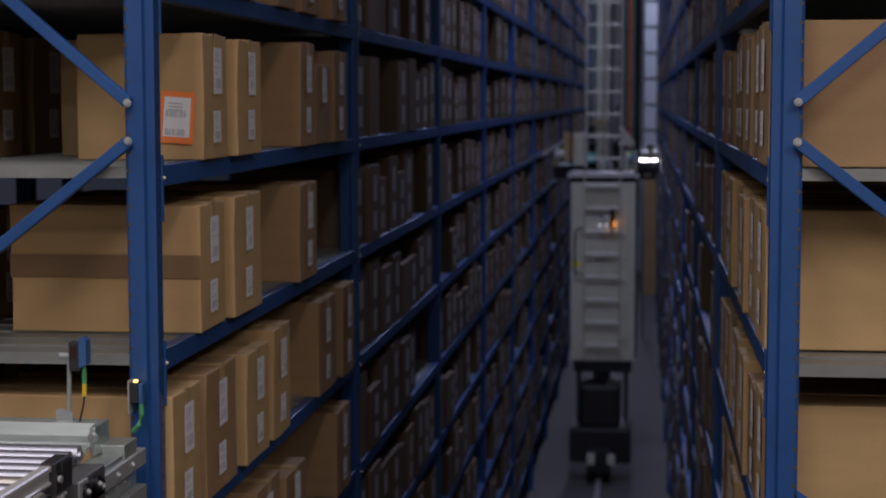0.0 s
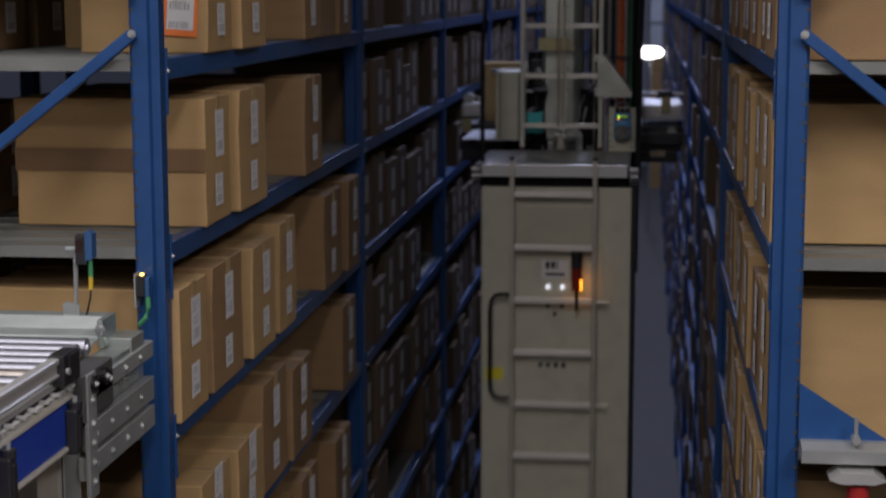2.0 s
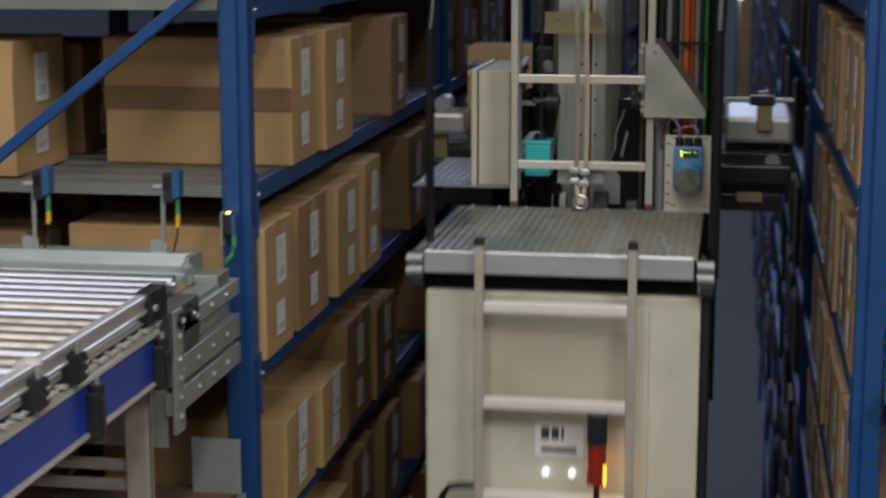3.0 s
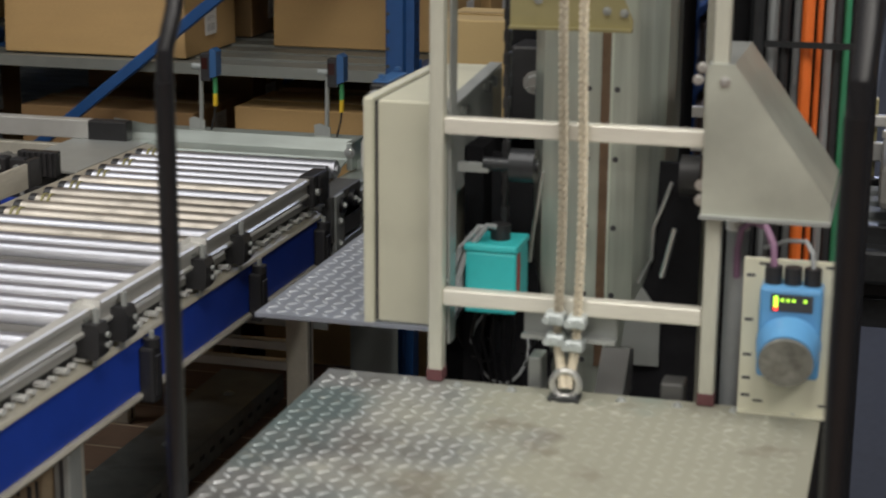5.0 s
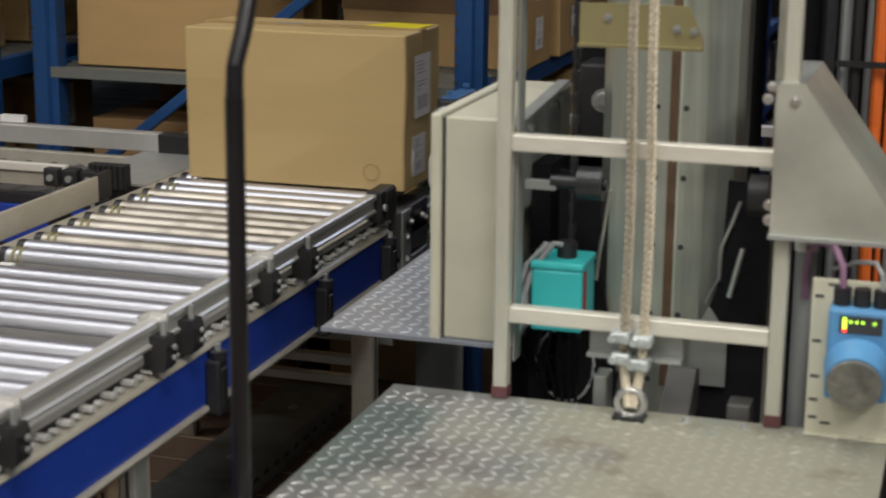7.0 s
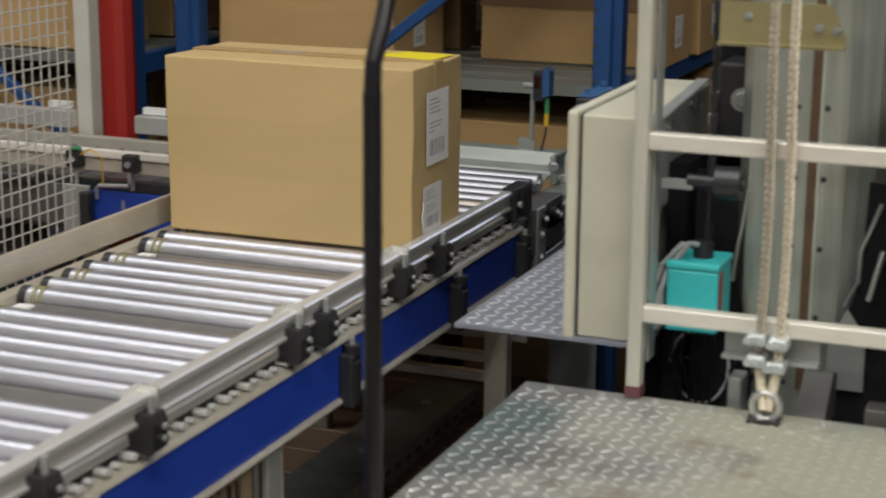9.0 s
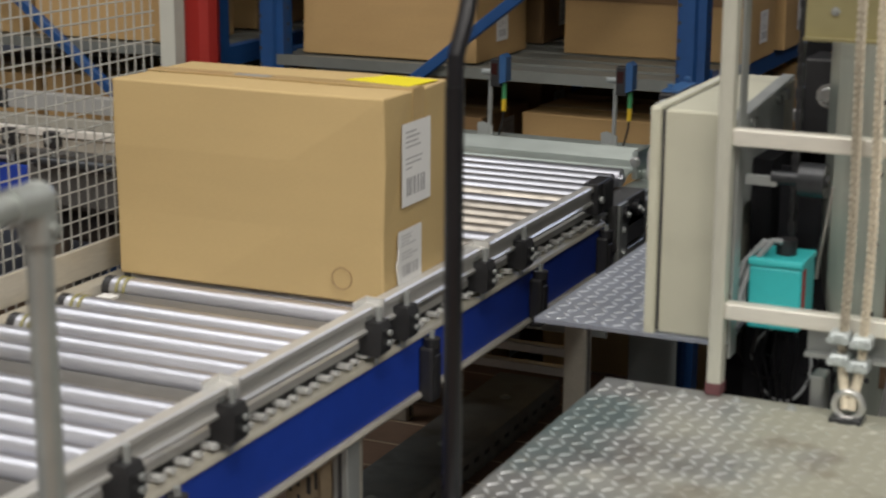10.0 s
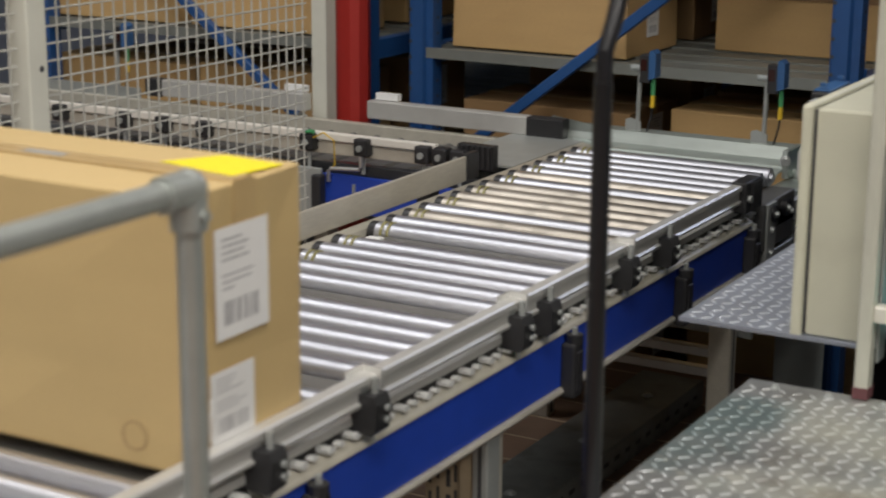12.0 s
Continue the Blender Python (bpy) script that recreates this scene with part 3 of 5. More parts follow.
for k in range(9):
    part("panel", B(0.02, 0.46, 44.6, 44.7, 3.55 + k * 0.66, 3.55 + k * 0.66 + 0.58, bevel=0.01), PANELM, far)
part("post", B(-0.02, 0.02, 44.55, 44.7, 0.0, 9.5), RUBBER, far)
part("post", B(0.46, 0.50, 44.55, 44.7, 0.0, 9.5), RUBBER, far)
far2 = thing("pallet_stack", "tan stack of cartons at the end of the aisle", "cartons")
for k in range(8):
    part("carton", B(0.0, 0.42, 44.0, 44.4, k * 0.42, k * 0.42 + 0.41, bevel=0.008), CARD, far2)
lamp = thing("aisle_lamp", "lit oval lamp on a thin post in the aisle", "lamp")
part("pole", RD((0.03, 36.0, 0.0), (0.03, 36.0, 3.62), 0.03), GREY, lamp)
bm = bmesh.new()
bmesh.ops.create_uvsphere(bm, u_segments=16, v_segments=8, radius=1, matrix=Matrix.Translation((0.03, 36.0, 3.74)) @ Matrix.Diagonal((0.27, 0.1, 0.11, 1)))
part("bulb", bm, LAMPGLOW, lamp, "glowing white lamp head", smooth=True)


# ---- mezzanine ----
mezz = part("mezzanine_floor", B(-6.0, -1.37, 0.9, 4.62, 3.20, 3.385), GREY)
tagged(mezz, "brown boarded mezzanine floor with pale joints", "floor", kind="structure")
mezz2 = part("mezzanine_walkway", B(-6.0, 6.0, -5.9, 0.9, 3.20, 3.41), FLOORB)
tagged(mezz2, "brown boarded walkway at the head of the aisle", "floor", kind="structure")
for xx in (-5.6, -3.4, -1.6, 1.5, 5.0):
    for yy in (-5.0, 0.5):
        tagged(part("column", B(xx - 0.06, xx + 0.06, yy - 0.06, yy + 0.06, 0.0, 3.2), GREY), "grey steel column under the mezzanine", "column", kind="structure")
for yy in (2.6, 4.4):
    for xx in (-5.6, -3.4):
        tagged(part("column", B(xx - 0.06, xx + 0.06, yy - 0.06, yy + 0.06, 0.0, 3.2), GREY), "grey steel column under the mezzanine", "column", kind="structure")
tagged(part("floor_edge", B(-1.38, -1.36, 0.9, 4.6, 3.18, 3.40), GALV), "steel edge of the mezzanine floor", "edge", kind="structure")

# ---- main roller conveyor ----
conv = thing("roller_conveyor", "roller conveyor with blue side panels and steel rollers, on aluminium legs", "conveyor")
ROLL_Z, PITCH = 4.080, 0.075
bm = rod(bmesh.new(), (-2.0, 0, 0), (-1.445, 0, 0), 0.025, 20)
rod(bm, (-1.445, 0, 0), (-1.438, 0, 0), 0.012, 8)
roll_mesh = mesh_of("roller", bm, ROLLER, True)
stained_mesh = roll_mesh.copy()
stained_mesh.materials[0] = RUSTROLL
bm = rod(bmesh.new(), (-2.018, 0, 0), (-2.0, 0, 0), 0.0255, 16)
cap_mesh = mesh_of("roller_cap", bm, BLACK, True)
bm = bmesh.new()
for dx in (-1.985, -1.968):
    rod(bm, (dx, 0, 0), (dx + 0.006, 0, 0), 0.0275, 16)
groove_mesh = mesh_of("belt_groove", bm, BELT, True)
skip = {round((2.24 + 0.45 * k - 0.14) / PITCH) for k in range(-4, 3)}
for i in range(2, 56):
    y = 0.14 + i * PITCH
    if i in skip:
        continue
    r = new("roller", stained_mesh if i in (43, 45, 46, 47, 48, 50) else roll_mesh)
    r.parent, r.location = conv, (0, y, ROLL_Z)
    c = new("roller_cap", cap_mesh)
    c.parent = r
    if i % 2:
        g = new("drive_belt", groove_mesh)
        g.parent = r
pan = B(-2.0, -1.44, 0.2, 4.42, 4.012, 4.02)
part("pan", pan, PANM, conv, "dull grey sheet under the rollers")
for i in sorted(skip):
    y = 0.14 + i * PITCH
    part("sensor_bridge", B(-1.99, -1.445, y - 0.045, y + 0.045, 4.02, 4.082, bevel=0.003), BRIDGEM, conv)
    part("reflector", B(-1.985, -1.95, y - 0.014, y + 0.014, 4.082, 4.087), PAPER, conv)

# right side: frame profile, axle ends, ledge, blue panels, clamps
part("side_profile", prism(bmesh.new(), [(-1.440, 3.90), (-1.404, 3.90), (-1.404, 4.022), (-1.400, 4.022), (-1.400, 4.032), (-1.412, 4.036), (-1.412, 4.052), (-1.402, 4.056), (-1.402, 4.070), (-1.440, 4.070)], "y", 0.2, 4.02), ALU, conv)
part("ledge", prism(bmesh.new(), [(-1.404, 4.018), (-1.384, 4.018), (-1.381, 4.022), (-1.384, 4.028), (-1.404, 4.036)], "y", 0.2, 3.97), ALUW, conv)
part("profile_groove", B(-1.4118, -1.4112, 0.2, 3.97, 4.0375, 4.0505), BLACK, conv)
bm = rod(bmesh.new(), (-1.412, 0, 0), (-1.387, 0, 0), 0.0070, 6)
# second stud at half pitch adds another painted glint
rod(bm, (-1.404, 0.020, -0.001), (-1.390, 0.020, -0.001), 0.0050, 8)
bmesh.ops.scale(bm, vec=(1, 1.7, 0.85), verts=bm.verts[:])
axle_mesh = mesh_of("axle_end", bm, NUTM)
for i in range(2, 52):
    a = new("axle_end", axle_mesh)
    a.parent, a.location = conv, (0, 0.14 + i * PITCH, 4.043)
clamp_y = [3.93, 3.49, 2.916, 2.02, 1.2]
cuts = [4.0] + clamp_y[1:] + [0.2]
for a, b in zip(cuts, cuts[1:]):
    part("side_panel", B(-1.404, -1.386, b + 0.003, a - 0.003, 3.912, 4.018, bevel=0.002), NAVY, conv, "glossy dark blue side panel")
part("lower_lip", prism(bmesh.new(), [(-1.43, 3.898), (-1.380, 3.898), (-1.377, 3.904), (-1.380, 3.911), (-1.43, 3.911)], "y", 0.2, 4.0), ALUW, conv)
for y in clamp_y:
    cl = part("clamp", B(-1.387, -1.355, y - 0.021, y + 0.021, 3.890, 4.002, bevel=0.006), BLACK, conv, "black plastic clamp")
    part("collar", RD((-1.366, y, 4.000), (-1.366, y, 4.018), 0.017, n=14), BLACK, cl, smooth=True)
    part("pin", RD((-1.366, y, 4.016), (-1.366, y, 4.032), 0.006, n=8), GALV, cl)
    part("rib", B(-1.356, -1.351, y - 0.012, y + 0.012, 3.905, 3.985, bevel=0.002), BLACK, cl)

# right guard rail on its brackets
guard = part("guard_rail", prism(bmesh.new(), [(-1.408, 4.088), (-1.386, 4.088), (-1.384, 4.094), (-1.390, 4.098), (-1.390, 4.118), (-1.384, 4.122), (-1.384, 4.132), (-1.388, 4.135), (-1.408, 4.135)], "y", 0.2, 3.9), ALU, conv)
cap = part("end_cap", B(-1.412, -1.372, 3.88, 3.985, 4.064, 4.142, bevel=0.004), BLACK, conv, "ribbed black plastic end cap")
for k in range(6):
    part("rib", B(-1.372, -1.366, 3.91 + k * 0.012, 3.916 + k * 0.012, 4.07, 4.138), BLACK, cap)
part("screw", RD((-1.372, 3.897, 4.10), (-1.364, 3.897, 4.10), 0.009, n=12), GALV, cap)
for i, y in enumerate([3.402, 3.188, 2.815, 2.699, 2.191, 1.906, 1.45, 1.1]):
    br = part("bracket", prism(bmesh.new(), [(-1.404, 4.048), (-1.366, 4.044), (-1.358, 4.052), (-1.356, 4.096), (-1.362, 4.110), (-1.404, 4.110)], "y", y - 0.021, y + 0.021), BLACK, conv, "black plastic rail bracket")
    part("screw", RD((-1.358, y + 0.010, 4.086), (-1.351, y + 0.010, 4.086), 0.006, n=10), GALV, br)
    part("screw", RD((-1.358, y + 0.010, 4.066), (-1.351, y + 0.010, 4.066), 0.006, n=10), GALV, br)
    part("pin", RD((-1.372, y, 4.105), (-1.372, y, 4.136), 0.006, n=10), GALV, br, smooth=True)
    part("stud", RD((-1.378, y, 4.028), (-1.378, y, 4.050), 0.005, n=8), GALV, br)
    if y in (3.188, 2.699, 2.191, 1.45):
        e = part("light_barrier", B(-1.412, -1.408, y - 0.028, y + 0.028, 4.092, 4.146), PAPERMETAL, br, "bright metal light-barrier plate")
        part("wing", B(-1.408, -1.372, y + 0.020, y + 0.024, 4.10, 4.146), PAPERMETAL, e)
        part("eye", RD((-1.400, y - 0.004, 4.118), (-1.388, y - 0.004, 4.118), 0.010, n=12), GALV, e)

# left guide and left frame
part("left_profile", B(-2.062, -2.022, 0.2, 4.40, 3.90, 4.075, bevel=0.003), ALUW, conv)
part("left_cover", prism(bmesh.new(), [(-2.062, 4.075), (-2.022, 4.075), (-2.028, 4.088), (-2.056, 4.092)], "y", 0.2, 4.40), ALUW, conv)
g = part("guide_plate", B(-2.076, -2.066, 0.2, 3.74, 4.096, 4.160, bevel=0.003), ALUW, conv, "long dull aluminium guide plate")
part("guide_end", B(-2.080, -2.062, 3.74, 3.80, 4.098, 4.166, bevel=0.003), BLACK, g)
for y in (1.0, 2.0, 3.0, 3.6):
    part("guide_bracket", B(-2.12, -2.076, y - 0.02, y + 0.02, 4.06, 4.12, bevel=0.004), BLACK, conv)

# far end: drive, folded end sheet, frame rails to the rack
part("belt_drive", B(-1.440, -1.372, 4.02, 4.25, 3.94, 4.062, bevel=0.004), PANM, conv, "dark belt drive housing")
for k in range(2):
    part("pulley", RD((-1.372, 4.07 + k * 0.09, 4.03), (-1.358, 4.07 + k * 0.09, 4.03), 0.022, n=16), RUBBER, conv, smooth=True)
    bolt(conv, -1.358, 4.07 + k * 0.09, 4.03, "x", 0.007)
sheet = [(4.335, 4.052), (4.36, 4.068), (4.405, 4.072), (4.412, 4.066), (4.420, 4.066), (4.428, 4.074), (4.472, 4.084), (4.490, 4.116), (4.520, 4.122), (4.520, 4.126), (4.486, 4.121), (4.467, 4.089), (4.424, 4.079), (4.416, 4.072), (4.408, 4.077), (4.358, 4.073), (4.333, 4.057)]
part("end_sheet", prism(bmesh.new(), sheet, "x", -2.14, -1.46), TRAYZ, conv, "folded galvanised end sheet")
part("end_tab", prism(bmesh.new(), [(-2.19, 4.085), (-2.03, 4.085), (-2.03, 4.126), (-2.19, 4.146)], "y", 4.478, 4.482), TRAYZ, conv)
part("sheet_end", B(-1.462, -1.445, 4.40, 4.52, 4.05, 4.128, bevel=0.003), TRAYZ, conv)
bolt(conv, -1.452, 4.40, 4.10, "y", 0.012, ZINC)
part("end_filler", B(-1.46, -1.384, 4.255, 4.44, 3.98, 4.046, bevel=0.003), TRAYZ, conv)
part("end_plate", B(-1.455, -1.38, 4.445, 4.56, 4.02, 4.070, bevel=0.003), TRAYZ, conv)
for z0, z1 in ((3.985, 4.03), (3.862, 3.928), (3.785, 3.846)):
    r_ = part("frame_rail", B(-1.402, -1.372, 4.04, 4.62, z0, z1, bevel=0.003), GALV, conv, "bolted galvanised frame rail")
    for k in range(4):
        bolt(r_, -1.372, 4.10 + k * 0.13, (z0 + z1) / 2, "x", 0.008)
ep = part("end_bracket", B(-1.378, -1.366, 4.03, 4.095, 3.74, 4.06, bevel=0.002), GALV, conv)
for z in (3.78, 3.83, 3.88, 3.93, 3.99):
    bolt(ep, -1.366, 4.062, z, "x", 0.009)
part("frame_web", B(-1.412, -1.403, 4.10, 4.62, 3.79, 4.00), TRAYZ, conv, "galvanised sheet behind the frame rails")
for k in range(7):
    bolt(conv, -1.403, 4.16 + k * 0.06, 3.955, "x", 0.004)
part("cross_sheet", B(-1.95, -1.40, 4.05, 4.056, 3.70, 3.90), GALV, conv)

# legs and cross bars
for y in (3.98, 2.70, 1.2):
    for x in (-1.49, -2.0):
        lg = part("leg", B(x - 0.0, x + 0.06, y, y + 0.045, 3.41, 3.90, bevel=0.004), ALUW, conv)
        part("slot", B(x + 0.0602, x + 0.0606, y + 0.017, y + 0.027, 3.42, 3.90), INK, lg)
        part("foot", RD((x + 0.03, y + 0.022, 3.386), (x + 0.03, y + 0.022, 3.41), 0.04, n=16), BLACK, lg)
    for z in (3.665, 3.612):
        part("cross_bar", B(-1.94, -1.49, y + 0.008, y + 0.038, z - 0.012, z + 0.012, bevel=0.003), ALU, conv)
sl = part("slotted_leg", B(-1.530, -1.454, 2.62, 2.65, 3.41, 3.897, bevel=0.002), BOARD, conv, "slotted tan steel leg")
bm = bmesh.new()
for k in range(9):
    for c, dx in enumerate((-1.522, -1.505, -1.484, -1.467)):
        z = 3.43 + k * 0.05 + (0.012 if c % 2 else 0.0)
        cuboid(bm, dx, dx + (0.006 if c != 2 else 0.009), 2.6192, 2.62, z, z + 0.034)
part("slot", bm, INK, sl)
part("leg_cover", B(-1.454, -1.4265, 2.615, 2.66, 3.41, 3.897, bevel=0.002), BOARD, conv)
part("leg", B(-1.4245, -1.392, 2.61, 2.66, 3.386, 3.897, bevel=0.004), GALV, conv)
part("slot", B(-1.412, -1.404, 2.6092, 2.61, 3.42, 3.89), INK, conv)
part("gearmotor", RD((-1.86, 4.16, 3.82), (-1.56, 4.16, 3.82), 0.055, n=20), GREY, conv, smooth=True)

# toe board and low post beside the rack
toe = part("toe_board", B(-1.505, -1.362, 4.556, 4.562, 3.41, 3.572), GREY)
tagged(toe, "grey steel toe board at the mezzanine edge", "toe board")
tray = thing("cable_tray", "perforated galvanised cable tray on the floor under the conveyor", "cable tray")
part("lid", B(-1.80, -1.62, 2.3, 4.3, 3.475, 3.480), TRAYM, tray)
sidew = part("side", B(-1.622, -1.618, 2.3, 4.3, 3.386, 3.475), TRAYM, tray)
part("side", B(-1.802, -1.798, 2.3, 4.3, 3.386, 3.475), TRAYM, tray)
slot_mesh = mesh_of("slot", cuboid(bmesh.new(), -1.618, -1.6174, 0, 0.03, 3.44, 3.452), INK)
dot_mesh = mesh_of("hole", rod(bmesh.new(), (-1.618, 0.01, 3.41), (-1.6174, 0.01, 3.41), 0.006, 6), INK)
for k in range(30):
    for nm, me in (("slot", slot_mesh), ("hole", dot_mesh)):
        o = new(nm, me)
        o.parent, o.location = sidew, (0, 2.34 + k * 0.065, 0)
for k in range(5):
    bolt(tray, -1.70, 2.5 + k * 0.4, 3.48, "z", 0.012)

# ---- photo sensors on their posts ----
def photo_sensor(x, y, base, label):
    s = thing("photo_sensor", label, "sensor", "photo sensors at the conveyor end", at=(x, y, base))
    part("foot", prism(bmesh.new(), [(-0.035, 0.0), (0.012, 0.0), (0.012, 0.04), (-0.02, 0.05), (-0.035, 0.045)], "y", -0.006, 0.0), GALV, s)
    part("post", RD((0, 0, 0), (0.004, 0, 0.19), 0.0065, n=10), GALV, s, smooth=True)
    part("knob", RD((-0.022, -0.002, 0.195), (0.012, -0.002, 0.195), 0.009, n=12), GREY, s, smooth=True)
    h = part("housing", B(0.008, 0.040, -0.018, 0.014, 0.155, 0.235, bevel=0.003), BLACK, s)
    part("lens", B(0.012, 0.030, -0.0195, -0.018, 0.19, 0.222), LENS, h)
    part("cover", prism(bmesh.new(), [(0.038, 0.165), (0.058, 0.172), (0.058, 0.240), (0.046, 0.250), (0.038, 0.246)], "y", -0.022, 0.018), SENSOR, h, "blue plastic cover")
    part("plug", RD((0.046, -0.002, 0.165), (0.046, -0.002, 0.12), 0.0065, n=10), GREENP, s, smooth=True)
    part("nut", RD((0.046, -0.002, 0.12), (0.045, -0.002, 0.085), 0.0065, n=10), YELLOWP, s, smooth=True)
    part("cable", tube(bmesh.new(), [(0.045, -0.002, 0.088), (0.043, -0.004, 0.06), (0.036, -0.006, 0.03), (0.028, -0.006, 0.0), (0.026, 0.0, -0.03)], 0.0028, 6), RUBBER, s, smooth=True)
    return s


photo_sensor(-1.553, 4.503, 4.108, "blue and black photo sensor on a steel post")
photo_sensor(-1.930, 4.503, 4.108, "blue and black photo sensor on a steel post by the conveyor")
photo_sensor(-3.80, 4.449, 4.07, "blue and black photo sensor behind the wire mesh")
es = thing("edge_sensor", "small sensor with a lit dot on the rack post", "sensor", at=(-1.40, RACK_Y - 0.03, 4.14))
part("plate", B(-0.026, -0.022, -0.02, 0.028, -0.02, 0.075), GALV, es)
part("housing", B(-0.022, 0.004, -0.016, 0.012, 0.01, 0.07, bevel=0.003), BLACK, es)
part("cover", B(0.004, 0.016, -0.018, 0.014, 0.008, 0.066, bevel=0.003), SENSOR, es)
part("signal", RD((-0.006, -0.008, 0.07), (-0.006, -0.008, 0.076), 0.006, n=10), AMBERDOT, es)
part("cable", tube(bmesh.new(), [(0.01, -0.01, 0.01), (0.012, -0.014, -0.02), (0.004, -0.016, -0.05), (-0.015, -0.012, -0.07)], 0.007, 8), GREENP, es, smooth=True)

# ---- transverse conveyor joining from the side ----
cross = thing("transfer_conveyor", "cross conveyor with blue side panel and black brackets", "conveyor")
part("side_panel", B(-4.6, -3.145, 3.94, 3.958, 3.915, 4.02, bevel=0.002), NAVY, cross)
part("side_panel", B(-2.64, -2.13, 3.94, 3.958, 3.915, 4.02, bevel=0.002), NAVY, cross)
part("gap_plate", B(-3.14, -2.72, 3.945, 3.956, 3.915, 4.03, bevel=0.002), PANM, cross)
part("cylinder", RD((-3.10, 3.93, 4.04), (-2.80, 3.93, 4.04), 0.018, n=14), DARKST, cross, smooth=True)
part("side_profile", B(-4.6, -2.10, 3.958, 3.99, 3.90, 4.05, bevel=0.003), DARKST, cross)
part("bed", B(-4.6, -2.08, 3.99, 4.42, 3.96, 4.035), PANM, cross)
part("far_profile", B(-4.6, -2.08, 4.42, 4.452, 3.90, 4.07, bevel=0.003), ALUW, cross)
for k in range(28):
    part("roller", RD((-2.16 - k * 0.085, 3.99, 4.026), (-2.16 - k * 0.085, 4.42, 4.026), 0.016, n=12), PANM, cross, smooth=True)
part("cover", B(-2.30, -2.07, 4.0, 4.44, 4.082, 4.088), GALV, cross)
for a, b in ((-2.80, -2.25), (-3.60, -3.03)):
    br = part("stop_bar", B(a, b, 4.43, 4.47, 4.088, 4.143, bevel=0.004), ALU, cross, "pale aluminium stop bar")
    near_end = a > -3
    part("end_cap", B(b if near_end else a - 0.07, b + 0.12 if near_end else a, 4.428, 4.472, 4.085, 4.143, bevel=0.004), BLACK, br)
    tag_x = a + 0.02 if near_end else b - 0.09
    part("tag", B(tag_x, tag_x + 0.08, 4.45, 4.47, 4.146, 4.166), PAPER, br)
    part("support", B(b - 0.04, b - 0.02, 4.45, 4.462, 4.04, 4.08), GALV, br)
part("rear_sheet", B(-4.13, -3.70, 4.44, 4.446, 4.05, 4.105), GALV, cross)
part("guard_rail", B(-4.5, -2.28, 3.95, 3.972, 4.112, 4.134, bevel=0.003), RUNGF, cross)
part("lower_rail", B(-4.5, -2.20, 3.958, 3.975, 4.072, 4.106, bevel=0.003), ALUW, cross)
for x in (-2.20, -2.255, -2.31, -2.505, -2.685, -3.05, -3.2, -3.35, -3.6, -3.9):
    b = part("bracket", B(x - 0.022, x + 0.022, 3.925, 3.965, 4.082, 4.130, bevel=0.005), BLACK, cross, "black plastic rail bracket")
    part("screw", RD((x, 3.926, 4.105), (x, 3.918, 4.105), 0.009, n=12), GALV, b)
    part("stud", RD((x, 3.945, 4.03), (x, 3.945, 4.09), 0.006, n=8), GALV, b)
cp = part("ribbed_cap", B(-2.215, -2.105, 3.955, 3.985, 4.078, 4.145, bevel=0.003), BLACK, cross)
for k in range(6):
    part("rib", B(-2.20 + k * 0.016, -2.193 + k * 0.016, 3.948, 3.955, 4.082, 4.142), BLACK, cp)
part("wire", tube(bmesh.new(), [(-2.66, 3.93, 4.12), (-2.62, 3.92, 4.14), (-2.585, 3.92, 4.12), (-2.59, 3.93, 4.05), (-2.62, 3.935, 4.02)], 0.0022, 6), YELLOWP, cross, smooth=True)
part("green_plug", RD((-2.685, 3.93, 4.136), (-2.655, 3.925, 4.138), 0.006, n=8), GREENP, cross, smooth=True)
for bx in (-2.505, -3.2):
    part("bent_rod", tube(bmesh.new(), [(bx, 3.932, 4.085), (bx, 3.932, 4.052), (bx - 0.006, 3.932, 4.044), (bx - 0.10, 3.932, 4.038), (bx - 0.108, 3.932, 4.03), (bx - 0.108, 3.934, 4.0)], 0.006, 8), ZINC, cross, smooth=True)
part("pin", B(-2.535, -2.528, 3.932, 3.94, 3.965, 4.0), GALV, cross)
jb = part("joint_plate", B(-2.715, -2.635, 3.925, 3.938, 3.90, 4.035, bevel=0.003), GALV, cross)
part("clamp", B(-2.655, -2.625, 3.905, 3.938, 3.905, 4.02, bevel=0.005), BLACK, jb)
for x in (-2.3, -3.4, -4.4):
    for y in (3.96, 4.40):
        part("leg", B(x - 0.02, x + 0.02, y, y + 0.04, 3.41, 3.91, bevel=0.003), ALUW, cross)
part("floor_motor", RD((-3.3, 4.2, 3.80), (-3.0, 4.2, 3.80), 0.06, n=16), BLACK, cross, smooth=True)

# ---- red post, mesh fence, foreground handrail ----
rp = thing("red_post", "red painted steel post between the racks", "post")
part("tube", prism(bmesh.new(), [(-3.02, 4.59), (-3.00, 4.575), (-2.95, 4.57), (-2.925, 4.585), (-2.915, 4.62), (-2.93, 4.66), (-3.00, 4.66), (-3.02, 4.63)], "z", 3.41, 7.0), RED, rp)
part("base_plate", B(-3.06, -2.88, 4.50, 4.66, 3.386, 3.41), RED, rp)
wp = thing("fence_post", "cream painted steel fence post", "post", "fence posts")
part("tube", B(-3.03, -2.975, 4.47, 4.53, 3.41, 6.2, bevel=0.004), CREAMW, wp)
part("base_plate", B(-3.06, -2.94, 4.44, 4.56, 3.386, 3.41), CREAMW, wp)

